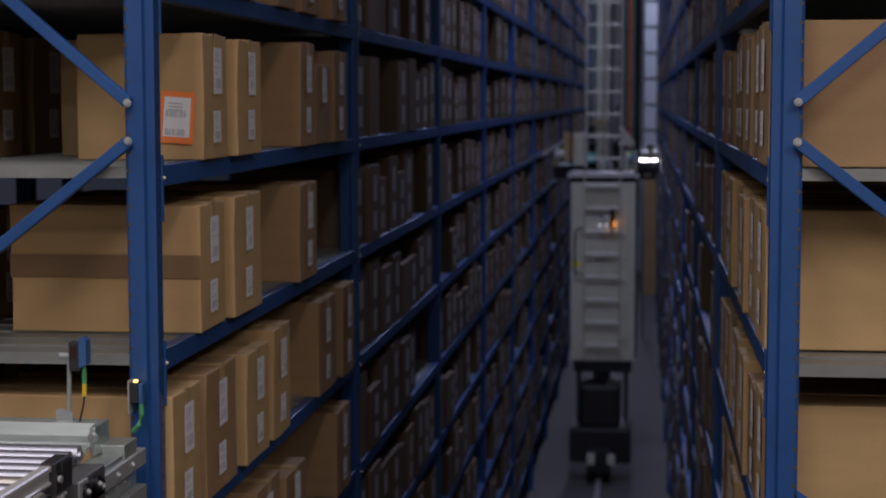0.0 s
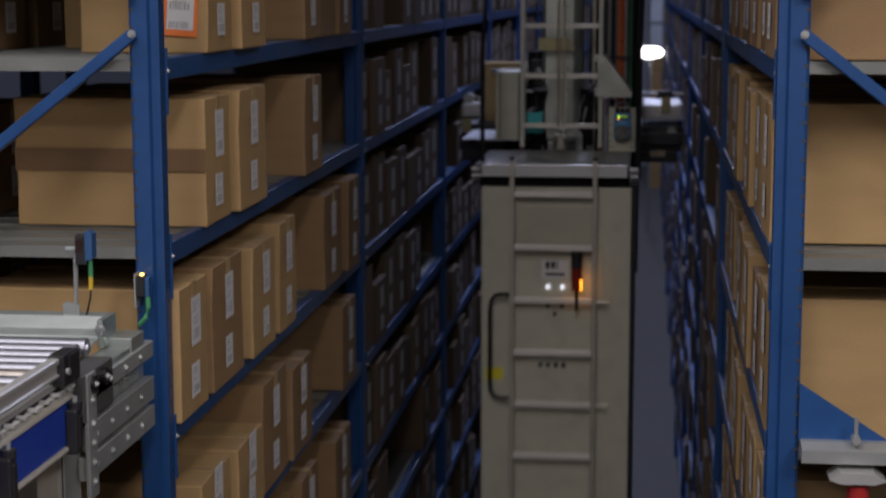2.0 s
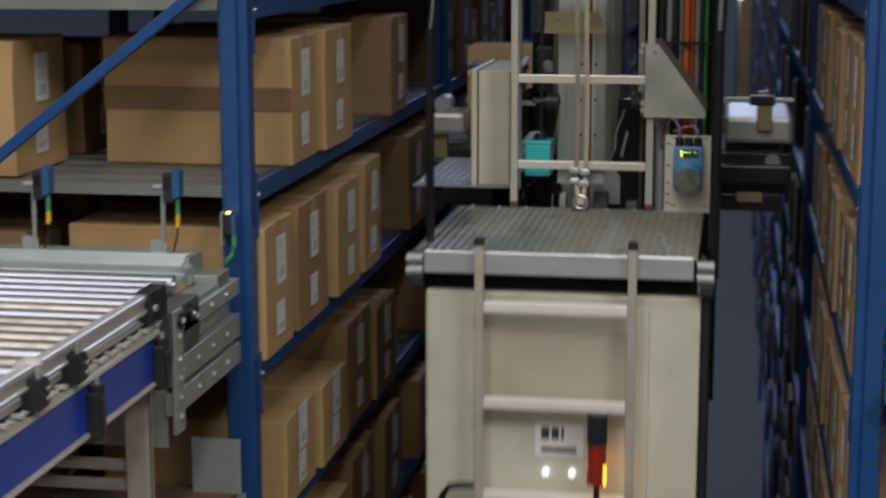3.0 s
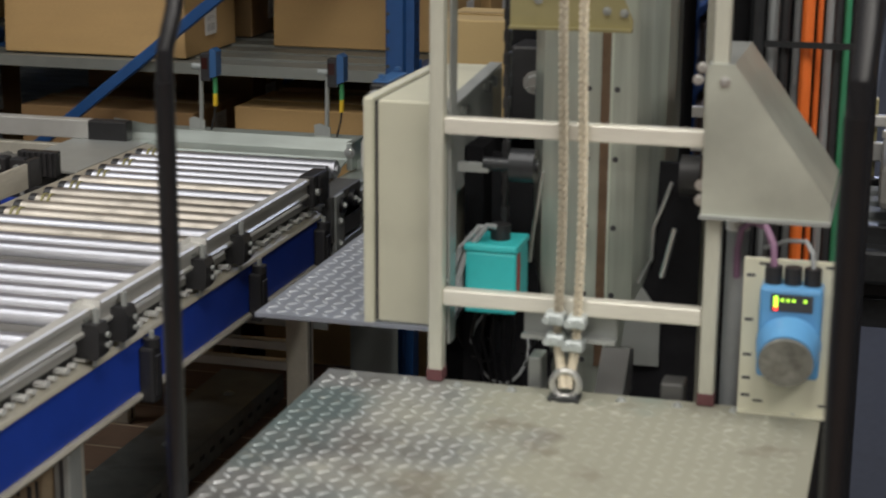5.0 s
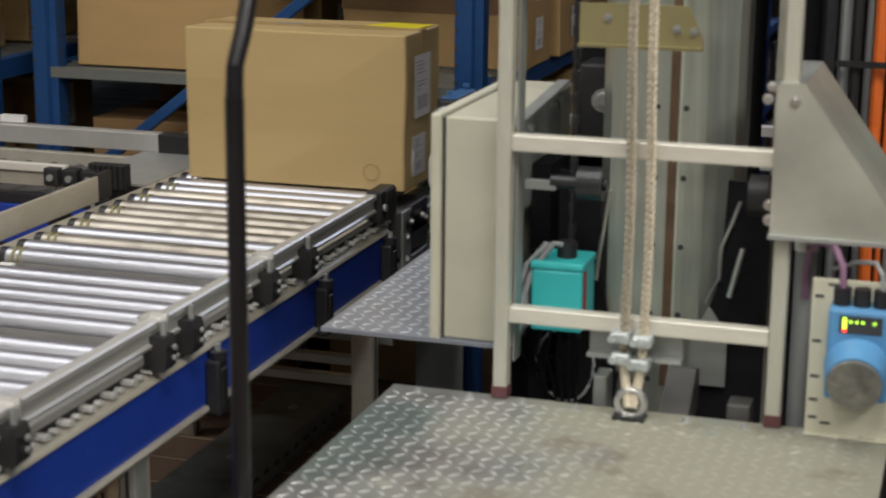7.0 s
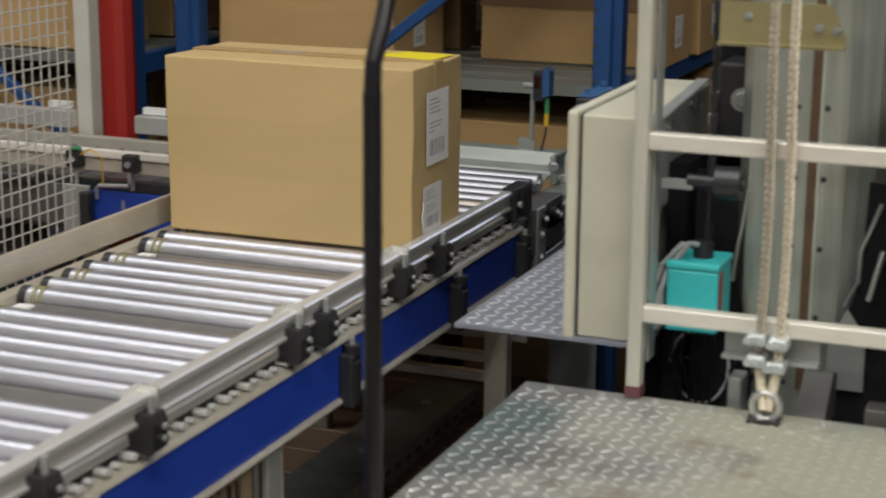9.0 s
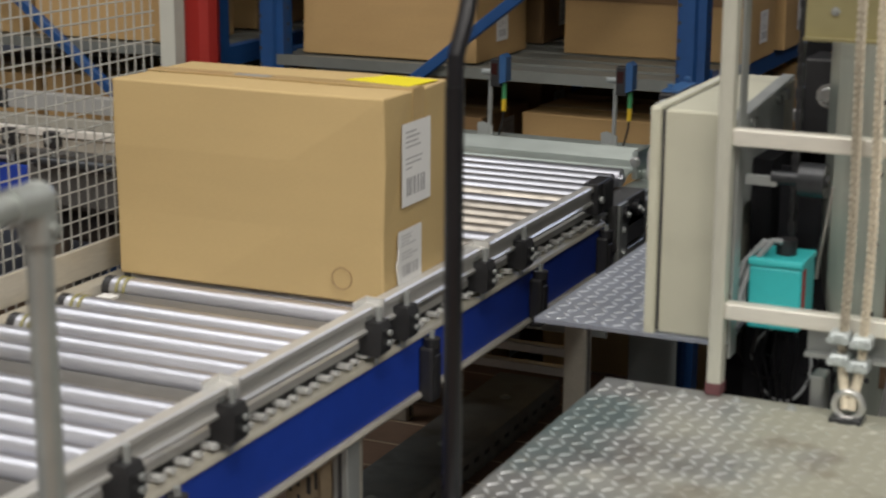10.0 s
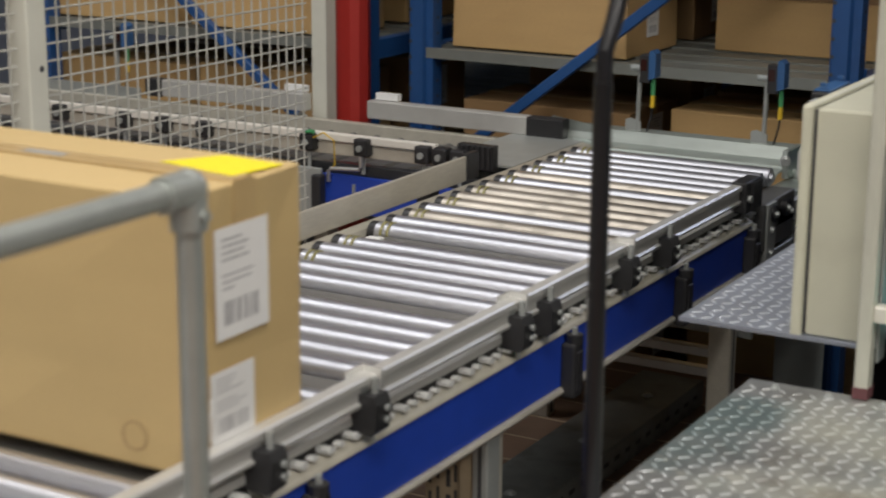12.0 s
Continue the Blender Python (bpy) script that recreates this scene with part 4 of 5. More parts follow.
MX = -2.20
fence = thing("mesh_fence", "cream framed wire mesh fence beside the conveyor", "fence")
p1 = part("post", B(MX - 0.025, MX + 0.025, 2.305, 2.355, 3.41, 6.0, bevel=0.004), CREAMW, fence)
part("hole", RD((MX + 0.0245, 2.338, 4.545), (MX + 0.0258, 2.338, 4.545), 0.006, n=10), INK, p1)
def wires(y0, y1, z0, z1, step=0.032):
    """A field of crossed mesh wires, each a part of the fence."""
    flat = mesh_of("wire", rod(bmesh.new(), (0, y0, 0), (0, y1, 0), 0.0020, 6), WIREM)
    tall = mesh_of("wire", rod(bmesh.new(), (0, 0, z0), (0, 0, z1), 0.0020, 6), WIREM)
    for k in range(int((z1 - z0) / step) + 1):
        o = new("wire", flat)
        o.parent, o.location = fence, (MX, 0, z0 + k * step)
    for k in range(int((y1 - y0) / step)):
        o = new("wire", tall)
        o.parent, o.location = fence, (MX + 0.0045, y0 + 0.018 + k * step, 0)


wires(2.355, 3.225, 3.88, 5.36)
part("bottom_bar", B(MX - 0.006, MX + 0.006, 2.37, 3.225, 3.865, 3.88), CREAMW, fence)
part("foot", B(MX - 0.02, MX + 0.02, 3.185, 3.225, 3.41, 3.87, bevel=0.003), CREAMW, fence)
part("post", B(MX - 0.025, MX + 0.025, 1.25, 1.30, 3.41, 6.0, bevel=0.004), CREAMW, fence)
wires(1.30, 2.30, 3.88, 5.36)

hr = thing("handrail", "grey galvanised tube handrail with a cast corner fitting", "handrail")
HX, HY, HZ = -1.207, 1.526, 4.582
part("rail", RD((HX, HY - 0.03, HZ), (HX, -0.4, HZ), 0.0165, n=20), PIPE, hr, smooth=True)
part("post", RD((HX, HY, HZ - 0.03), (HX, HY, 3.386), 0.0158, n=20), PIPE, hr, smooth=True)
bm = bmesh.new()
bmesh.ops.create_uvsphere(bm, u_segments=20, v_segments=12, radius=0.0235, matrix=Matrix.Translation((HX, HY, HZ)))
rod(bm, (HX, HY, HZ), (HX, HY, HZ - 0.048), 0.0222, 20)
rod(bm, (HX, HY, HZ), (HX, HY - 0.048, HZ), 0.0222, 20)
rod(bm, (HX + 0.018, HY, HZ - 0.03), (HX + 0.028, HY, HZ - 0.03), 0.007, 10)
part("corner_fitting", bm, PIPE, hr, smooth=True)
part("flange", RD((HX, HY, 3.386), (HX, HY, 3.396), 0.045, n=20), PIPE, hr)
bm = rod(bmesh.new(), (HX, -0.4, HZ), (HX, -0.4, 3.41), 0.0145, 16)
part("post", bm, PIPE, hr)
tagged(part("walkway_edge", B(-1.36, -1.05, 0.9, 1.62, 3.20, 3.386), GREY), "narrow steel floor edge that carries the handrail", "floor", kind="structure")


# ---- stacker crane ----
crane = thing("stacker_crane", "cream and galvanised stacker crane with chequer-plate platform and ladders", "crane")


def cp_(name, bm, material, label="", smooth=False, parent=None):
    return part(name, bm, material, parent or crane, label, smooth)


def treads(x0, x1, y0, y1, z, pitch=0.033, material=None):
    """Raised lozenges of a chequer plate, turned alternately."""
    v, f = [], []
    q_ = pitch / 0.033
    nx, ny = int((x1 - x0) / pitch), int((y1 - y0) / pitch)
    for i in range(nx):
        for j in range(ny):
            a = radians(45 if (i + j) % 2 else -45)
            c = Vector((x0 + (i + 0.5) * pitch, y0 + (j + 0.5) * pitch, z))
            u, w, up = Vector((math.cos(a), math.sin(a), 0)), Vector((-math.sin(a), math.cos(a), 0)), Vector((0, 0, 1))
            n = len(v)
            for e, half, h in ((-0.0142 * q_, 0.0005, 0.0), (-0.0095 * q_, 0.0022, 0.0014), (0.0, 0.0028, 0.0018), (0.0095 * q_, 0.0022, 0.0014), (0.0142 * q_, 0.0005, 0.0)):
                v += [c + u * e - w * half, c + u * e - w * half * 0.45 + up * h, c + u * e + w * half * 0.45 + up * h, c + u * e + w * half]
            for k in range(4):
                for q in range(3):
                    p = n + 4 * k + q
                    f.append((p, p + 4, p + 5, p + 1))
    me = bpy.data.meshes.new("tread")
    me.from_pydata([tuple(p) for p in v], [], f)
    me.materials.append(material or TREADM)
    for p in me.polygons:
        p.use_smooth = True
    ob = new("tread", me)
    ob["kind"] = "stuff"
    ob.parent = crane
    return ob


# running gear
cp_("base_frame", B(-0.68, -0.38, -1.35, 2.3, 0.16, 0.46, bevel=0.01), DARKST)
for y in (-1.05, 2.0):
    cp_("wheel", RD((-0.59, y, 0.22), (-0.47, y, 0.22), 0.13, n=24), DARKST, smooth=True)
cp_("buffer", RD((-0.53, -1.5, 0.34), (-0.53, -1.35, 0.34), 0.05, n=16), BLACK, smooth=True)
for x in (-0.68, -0.42):
    cp_("foot_pad", B(x, x + 0.10, -1.40, -1.35, 0.28, 0.42, bevel=0.01), CREAMW)
cp_("drive_motor", RD((-0.53, -0.75, 0.46), (-0.53, -0.75, 1.15), 0.15, n=20), DARKST, smooth=True)
cp_("gearbox", B(-0.92, -0.12, -1.1, -0.35, 0.24, 0.70, bevel=0.03), BLACK)
cp_("motor_cover", B(-0.78, -0.26, -1.0, -0.4, 0.70, 1.25, bevel=0.04), BLACK)
cp_("cabinet_foot", B(-0.88, -0.12, -0.80, -0.12, 1.40, 1.556, bevel=0.006), DARKST)
for x in (-0.84, -0.22):
    cp_("foot_post", B(x, x + 0.06, -0.75, -0.69, 0.46, 1.40), DARKST)

# control cabinet with its front fittings
cab = cp_("control_cabinet", B(-0.925, -0.082, -0.83, -0.10, 1.556, 3.909, bevel=0.008), CREAM, "cream enamelled control cabinet")
cp_("door", B(-0.765, -0.235, -0.838, -0.83, 1.62, 3.87, bevel=0.004), CREAM, parent=cab)
cp_("rear_cover", B(-0.078, -0.058, -0.80, -0.14, 1.6, 3.90), DARKST, parent=cab)
bm = bmesh.new()
for k in range(17):
    cuboid(bm, -0.73, -0.28, -0.843, -0.838, 3.50 + k * 0.018, 3.506 + k * 0.018)
cp_("louvre", bm, LOUVRE, parent=cab)
sg = cp_("sign", B(-0.58, -0.43, -0.842, -0.838, 3.395, 3.505), PAPER, parent=cab)
bm = bmesh.new()
for x0, x1 in ((-0.56, -0.535), (-0.528, -0.505), (-0.498, -0.490)):
    cuboid(bm, x0, x1, -0.8428, -0.842, 3.45, 3.49)
cuboid(bm, -0.56, -0.45, -0.8428, -0.842, 3.41, 3.425)
cp_("mark", bm, INK, parent=sg)
for x in (-0.545, -0.463):
    cp_("signal_light", RD((x, -0.838, 3.345), (x, -0.852, 3.345), 0.011, n=14), LEDW, parent=cab)
for x, z in ((-0.545, 3.235), (-0.463, 3.235), (-0.505, 3.19)):
    cp_("switch", RD((x, -0.838, z), (x, -0.85, z), 0.011, n=12), INK, parent=cab)
for k in range(4):
    cp_("lock", RD((-0.585 + k * 0.044, -0.838, 2.895), (-0.585 + k * 0.044, -0.848, 2.895), 0.014, n=12), INK, parent=cab)
cp_("handle", tube(bmesh.new(), [(-0.735, -0.90, 3.308), (-0.80, -0.90, 3.308), (-0.84, -0.90, 3.30), (-0.862, -0.90, 3.27), (-0.868, -0.90, 3.22), (-0.868, -0.90, 2.80), (-0.862, -0.90, 2.75), (-0.84, -0.90, 2.72), (-0.80, -0.90, 2.71), (-0.735, -0.90, 2.71)], 0.011, 10), RUBBER, "black bent grab handle", True)
cp_("warning_sign", B(-0.90, -0.80, -0.832, -0.83, 2.80, 2.87), YELLOW, parent=cab)
bc = cp_("beacon", RD((-0.38, -0.935, 3.47), (-0.38, -0.935, 3.565), 0.031, n=20), BLACK, "black, red and amber signal beacon", True)
cp_("red_lens", RD((-0.38, -0.935, 3.405), (-0.38, -0.935, 3.47), 0.029, n=20), BEACONRED, smooth=True, parent=bc)
cp_("amber_lens", RD((-0.38, -0.935, 3.345), (-0.38, -0.935, 3.405), 0.029, n=20), AMBER, smooth=True, parent=bc)
# added half shell, turned by keys so that the steady lens blinks
bm = bmesh.new()
arc = [(0.0305 * math.cos(a), 0.0305 * math.sin(a)) for a in [radians(-25 + 230 * k / 12) for k in range(13)]]
arc += [(0.0293 * math.cos(a), 0.0293 * math.sin(a)) for a in [radians(205 - 230 * k / 12) for k in range(13)]]
shutter = cp_("turning_shade", prism(bm, arc, "z", 3.345, 3.405), BEACONRED, "added dark shade that turns to blink the amber lens", parent=bc)
cp_("stem", RD((-0.38, -0.935, 3.23), (-0.38, -0.935, 3.345), 0.009, n=10), DARKST, parent=bc)
cp_("arm", B(-0.385, -0.375, -0.935, -0.83, 3.23, 3.24), DARKST, parent=bc)

# front ladder
for x in (-0.745, -0.284):
    st = cp_("ladder_stile", B(x - 0.013, x + 0.013, -0.925, -0.889, 1.60, 4.085, bevel=0.003), ALUW)
    cp_("stile_cap", B(x - 0.014, x + 0.014, -0.927, -0.888, 4.068, 4.088), DARKST, parent=st)
for k in range(8):
    z = 3.878 - 0.3 * k
    cp_("rung", B(-0.732, -0.297, -0.918, -0.892, z - 0.017, z + 0.017, bevel=0.004), RUNGF)
for z in (3.27, 2.68, 1.9):
    for x in (-0.745, -0.284):
        cp_("ladder_bracket", B(x - 0.01, x + 0.01, -0.89, -0.83, z - 0.01, z + 0.01), ALUW)
    cp_("cross_rod", RD((-0.284, -0.905, z), (-0.20, -0.905, z), 0.010, n=8), ALUW)

# maintenance platform
cp_("platform", B(-0.955, -0.095, -0.872, 0.0, 4.030, 4.040), CHEQUER, "worn galvanised chequer plate")
treads(-0.95, -0.10, -0.865, -0.005, 4.040, 0.027, TREADP)
cp_("platform_edge", B(-0.92, -0.105, -0.886, -0.872, 3.972, 4.043, bevel=0.005), SILVER)
cp_("platform_edge", B(-0.96, -0.95, -0.87, 0.0, 3.97, 4.03, bevel=0.003), SILVER)
# black block puts the shadow gap under the platform into colour
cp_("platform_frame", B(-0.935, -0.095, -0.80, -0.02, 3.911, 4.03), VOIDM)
for x0, x1 in ((-0.975, -0.925), (-0.095, -0.045)):
    for z in (4.012, 3.975):
        cp_("corner_roller", RD((x0, -0.865, z), (x1, -0.865, z), 0.018, n=14), GALV, smooth=True)
    cp_("corner_block", B(x0 + 0.01, x1, -0.88, -0.80, 3.925, 3.957, bevel=0.004), BLACK)
for k in range(9):
    bolt(crane, -0.90 + k * 0.095, -0.03, 4.040, "z", 0.007)
for x, y in ((-0.20, -0.85), (-0.215, -0.70)):
    cp_("shackle", tube(bmesh.new(), [(x - 0.014, y, 4.04), (x - 0.016, y, 4.065), (x, y, 4.085), (x + 0.016, y, 4.065), (x + 0.014, y, 4.04)], 0.005, 8), GALV, smooth=True)

# black grab rails at the platform sides
for x, r in ((-0.929, 0.0120), (-0.050, 0.016)):
    cp_("grab_rail", tube(bmesh.new(), [(x, -0.72, 3.96), (x, -0.72, 4.66), (x + 0.001, -0.718, 4.70), (x + 0.004, -0.695, 4.745), (x + 0.012, -0.55, 5.10), (x + 0.012, -0.30, 5.7), (x + 0.012, -0.25, 7.2)], r, 12), RUBBER, "black painted grab rail", True)
    cp_("rail_sleeve", RD((x, -0.72, 3.95), (x, -0.72, 4.66), r + 0.0012, n=14), RUBBER, smooth=True)

# rear ladder
for x0, x1 in ((-0.768, -0.743), (-0.298, -0.272)):
    st = cp_("ladder_stile", B(x0, x1, -0.018, 0.012, 4.055, 8.2, bevel=0.003), ALUS)
    cp_("stile_cap", B(x0 - 0.001, x1 + 0.001, -0.019, 0.013, 4.042, 4.062), MAROON, parent=st)
cp_("stile_flange", B(-0.742, -0.738, 0.015, 0.055, 4.10, 8.2), GALV)
for k in range(13):
    z = 4.192 + 0.3 * k
    cp_("rung", B(-0.743, -0.298, -0.014, 0.012, z - 0.0145, z + 0.0145, bevel=0.003), RUNGM)

# lifting rope with its clips, ring and plate
def twisted(x, y, z0, z1):
    bm = bmesh.new()
    n = int((z1 - z0) / 0.006)
    for ph in (0, 2 * math.pi / 3, 4 * math.pi / 3):
        pts = []
        for i in range(n + 1):
            z = z0 + (z1 - z0) * i / n
            a = ph + z * 2 * math.pi / 0.036
            pts.append((x + 0.0034 * math.cos(a) + 0.003 * math.sin(z * 9), y + 0.0034 * math.sin(a), z))
        tube(bm, pts, 0.0057, 5)
    return bm


for x, z0 in ((-0.536, 4.13), (-0.503, 4.13)):
    cp_("rope", twisted(x, -0.03, z0, 5.35), ROPEM, "twisted hemp rope with red flecks", True)
    cp_("rope", RD((x, -0.03, 5.35), (x, -0.03, 8.2), 0.0085, n=8), ROPEM)
for a, b in (((-0.536, -0.03, 4.14), (-0.522, -0.045, 4.06)), ((-0.503, -0.03, 4.14), (-0.514, -0.045, 4.06))):
    cp_("rope", RD(a, b, 0.0085, n=8), ROPEM)
for x, z in ((-0.541, 4.178), (-0.504, 4.174), (-0.539, 4.141), (-0.507, 4.133)):
    cl = cp_("rope_clip", B(x - 0.017, x + 0.017, -0.046, -0.014, z - 0.011, z + 0.011, bevel=0.005), CLIPM)
    for dx in (-0.012, 0.012):
        cp_("nut", RD((x + dx, -0.045, z), (x + dx, -0.056, z), 0.0065, n=8), CLIPM, parent=cl)
bm = bmesh.new()
pts = [(-0.518 + 0.023 * math.cos(a), -0.045, 4.067 + 0.023 * math.sin(a)) for a in [k * 2 * math.pi / 24 for k in range(25)]]
cp_("ring", tube(bm, pts, 0.0065, 10), ZINC, "zinc eye ring", True)
cp_("ring_base", B(-0.545, -0.492, -0.065, -0.025, 4.040, 4.047), DARKST)
cp_("rope_plate", B(-0.605, -0.443, 0.017, 0.021, 4.128, 4.185, bevel=0.001), GALV)
cp_("rope_plate", prism(bmesh.new(), [(-0.605, 4.128), (-0.443, 4.128), (-0.443, 4.135), (-0.605, 4.135)], "y", -0.004, 0.017), GALV)

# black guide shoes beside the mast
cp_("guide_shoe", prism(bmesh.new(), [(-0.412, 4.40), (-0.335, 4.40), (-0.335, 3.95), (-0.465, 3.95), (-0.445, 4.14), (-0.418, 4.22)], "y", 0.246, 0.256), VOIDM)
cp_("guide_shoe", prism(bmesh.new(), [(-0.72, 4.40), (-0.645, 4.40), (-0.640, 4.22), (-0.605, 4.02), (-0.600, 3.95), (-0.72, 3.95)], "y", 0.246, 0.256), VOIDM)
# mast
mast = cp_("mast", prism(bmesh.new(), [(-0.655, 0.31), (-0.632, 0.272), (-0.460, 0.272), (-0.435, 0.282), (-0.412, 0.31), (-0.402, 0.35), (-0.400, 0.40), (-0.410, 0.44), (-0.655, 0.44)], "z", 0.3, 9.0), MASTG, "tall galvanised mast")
# black block stands in for the dark void behind the mast
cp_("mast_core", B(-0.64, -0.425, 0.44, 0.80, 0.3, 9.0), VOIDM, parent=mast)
cp_("groove", B(-0.526, -0.509, 0.2685, 0.2725, 4.0, 6.5), BROWNG, parent=mast)
cp_("groove_edge", B(-0.509, -0.504, 0.2670, 0.2725, 4.0, 6.5), MASTG, parent=mast)
hole_mesh = mesh_of("hole", rod(bmesh.new(), (0, 0.2712, 0), (0, 0.2725, 0), 0.0055, 10), INK)
for k in range(14):
    for x in (-0.549, -0.497):
        h_ = new("hole", hole_mesh)
        h_.parent, h_.location = mast, (x, 0, 4.01 + k * 0.128)
cp_("guide_strip", B(-0.345, -0.325, 0.30, 0.34, 3.9, 8.6), OLIVEG, parent=mast)
ob_ = cp_("head_plate", prism(bmesh.new(), [(-0.67, 4.645), (-0.455, 4.645), (-0.455, 4.66), (-0.48, 4.715), (-0.67, 4.715)], "y", 0.155, 0.160), OLIVE)
cp_("head_lip", B(-0.67, -0.455, 0.14, 0.160, 4.640, 4.645), OLIVE, parent=ob_)
for x, z in ((-0.50, 4.675), (-0.47, 4.672), (-0.62, 4.69)):
    bolt(ob_, x, 0.155, z, "y", 0.006)
for s_, x0 in ((1, -0.388), (-1, -0.66)):
    pts = [(x0, 0.24, 4.365), (x0 - s_ * 0.012, 0.24, 4.33), (x0 - s_ * 0.030, 0.24, 4.28), (x0 - s_ * 0.032, 0.24, 4.22), (x0 - s_ * 0.055, 0.24, 4.175)]
    if s_ < 0:
        pts = [(-0.625, 0.24, 4.37), (-0.632, 0.24, 4.31), (-0.642, 0.24, 4.24), (-0.645, 0.24, 4.20)]
    cp_("bent_rod", tube(bmesh.new(), pts, 0.004, 8), ZINC, smooth=True)
cp_("spring_rod", RD((-0.395, 0.2, 4.20), (-0.375, 0.2, 4.29), 0.005, n=10), ZINC, smooth=True)
cp_("wear_plate", prism(bmesh.new(), [(-0.475, 4.02), (-0.40, 4.02), (-0.40, 4.12), (-0.435, 4.17), (-0.46, 4.12)], "y", 0.235, 0.240), GALV)
cp_("wedge", prism(bmesh.new(), [(0.02, 4.0), (0.16, 4.0), (0.16, 4.075), (0.12, 4.085)], "x", -0.485, -0.435), PANM)
cp_("foot_block", B(-0.365, -0.325, 0.01, 0.06, 3.99, 4.065, bevel=0.004), PANM)
cp_("foot_block", B(-0.60, -0.575, 0.03, 0.08, 3.99, 4.085, bevel=0.004), GALV)
cp_("guide_roller", RD((-0.36, 0.14, 4.40), (-0.325, 0.14, 4.40), 0.036, n=20), BLACK, smooth=True)
cp_("guide_roller", RD((-0.66, 0.14, 4.40), (-0.615, 0.14, 4.40), 0.030, n=20), DARKST, smooth=True)
cp_("axle", RD((-0.71, 0.14, 4.40), (-0.61, 0.14, 4.40), 0.012, n=12), DARKST, smooth=True)
for z in (4.385, 4.41):
    bolt(crane, -0.312, 0.02, z, "y", 0.008, ZINC)
# added black sheets stand for the dark depth inside the crane
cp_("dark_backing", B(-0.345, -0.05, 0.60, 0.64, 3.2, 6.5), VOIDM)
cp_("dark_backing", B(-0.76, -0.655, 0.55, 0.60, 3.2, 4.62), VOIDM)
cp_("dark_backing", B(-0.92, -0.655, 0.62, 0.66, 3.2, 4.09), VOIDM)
cp_("black_housing", B(-0.735, -0.66, 0.45, 0.56, 4.40, 4.57, bevel=0.006), BLACK)
bolt(crane, -0.687, 0.45, 4.50, "y", 0.018, ZINC)
# added black panel keeps the space below the mounting plate dark
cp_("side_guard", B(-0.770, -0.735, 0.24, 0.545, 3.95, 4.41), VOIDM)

# chain, turquoise sensor, pulley and its wiring
for k in range(34):
    z = 4.27 + k * 0.020
    cp_("chain_link", B(-0.690 if k % 2 else -0.688, -0.678 if k % 2 else -0.680, 0.19, 0.212, z, z + 0.021, bevel=0.002), BLACK)
tq = cp_("laser_sensor", B(-0.733, -0.640, 0.10, 0.205, 4.135, 4.248, bevel=0.005), TEAL, "turquoise laser distance sensor")
cp_("lid", B(-0.735, -0.638, 0.098, 0.207, 4.248, 4.262, bevel=0.004), TEAL, parent=tq)
cp_("red_mark", B(-0.640, -0.6385, 0.11, 0.13, 4.17, 4.245), RED, parent=tq)
cp_("plug", RD((-0.68, 0.15, 4.262), (-0.68, 0.15, 4.29), 0.018, n=14), BLACK, smooth=True, parent=tq)
for i, (a, b) in enumerate((((-0.70, 0.13, 4.285), (-0.765, 0.11, 4.19)), ((-0.685, 0.13, 4.288), (-0.755, 0.09, 4.178)), ((-0.715, 0.14, 4.27), (-0.75, 0.10, 4.14)))):
    m_ = ((a[0] + b[0]) / 2 - 0.012, a[1] - 0.02, (a[2] + b[2]) / 2 + 0.012)
    cp_("cable", tube(bmesh.new(), [a, (a[0] - 0.012, a[1] - 0.01, a[2] + 0.004), m_, (b[0] + 0.008, b[1], b[2] + 0.008), b, (b[0] - 0.01, b[1] + 0.05, b[2] - 0.002)], 0.0055, 8), GREYC, smooth=True)
pts = [(-0.70 + 0.058 * math.cos(a), 0.30, 4.075 + 0.075 * math.sin(a)) for a in [k * 2 * math.pi / 28 for k in range(29)]]
cp_("belt_loop", tube(bmesh.new(), pts, 0.007, 6), BLACK, smooth=True)
cp_("pulley", RD((-0.70, 0.33, 4.06), (-0.70, 0.37, 4.06), 0.05, n=20), DARKST, smooth=True)
for k in range(6):
    cx, cz, rr_ = (-0.735, -0.70, -0.665, -0.72, -0.69, -0.65)[k], (4.06, 4.03, 4.07, 4.10, 4.09, 4.02)[k], (0.045, 0.055, 0.04, 0.05, 0.035, 0.045)[k]
    loop = [(cx + rr_ * math.cos(a), 0.235 + 0.008 * k + 0.01 * math.sin(2 * a), cz + 1.3 * rr_ * math.sin(a)) for a in [0.4 + k + q * 5.2 / 20 for q in range(21)]]
    cp_("cable_loop", tube(bmesh.new(), loop, 0.0032, 6), (RUBBER, GREYC, RUBBER, DARKST, GREYC, RUBBER)[k], smooth=True)
for k in range(5):
    cp_("wire", tube(bmesh.new(), [(-0.73 + k * 0.016, 0.20, 4.135), (-0.735 + k * 0.018, 0.19, 4.10), (-0.745 + k * 0.02, 0.2, 4.06), (-0.73 + k * 0.014, 0.22, 4.0), (-0.72 + k * 0.012, 0.22, 3.95)], 0.003, 6), RUBBER, smooth=True)

# electrical box with its lid and mounting plate
eb = cp_("electrical_box", B(-0.902, -0.788, 0.122, 0.612, 4.097, 4.508, bevel=0.005), CREAM, "cream steel electrical box")
cp_("gasket", B(-0.907, -0.902, 0.126, 0.608, 4.101, 4.504), INK, parent=eb)
cp_("lid", B(-0.928, -0.907, 0.115, 0.618, 4.090, 4.513, bevel=0.006), CREAM, parent=eb)
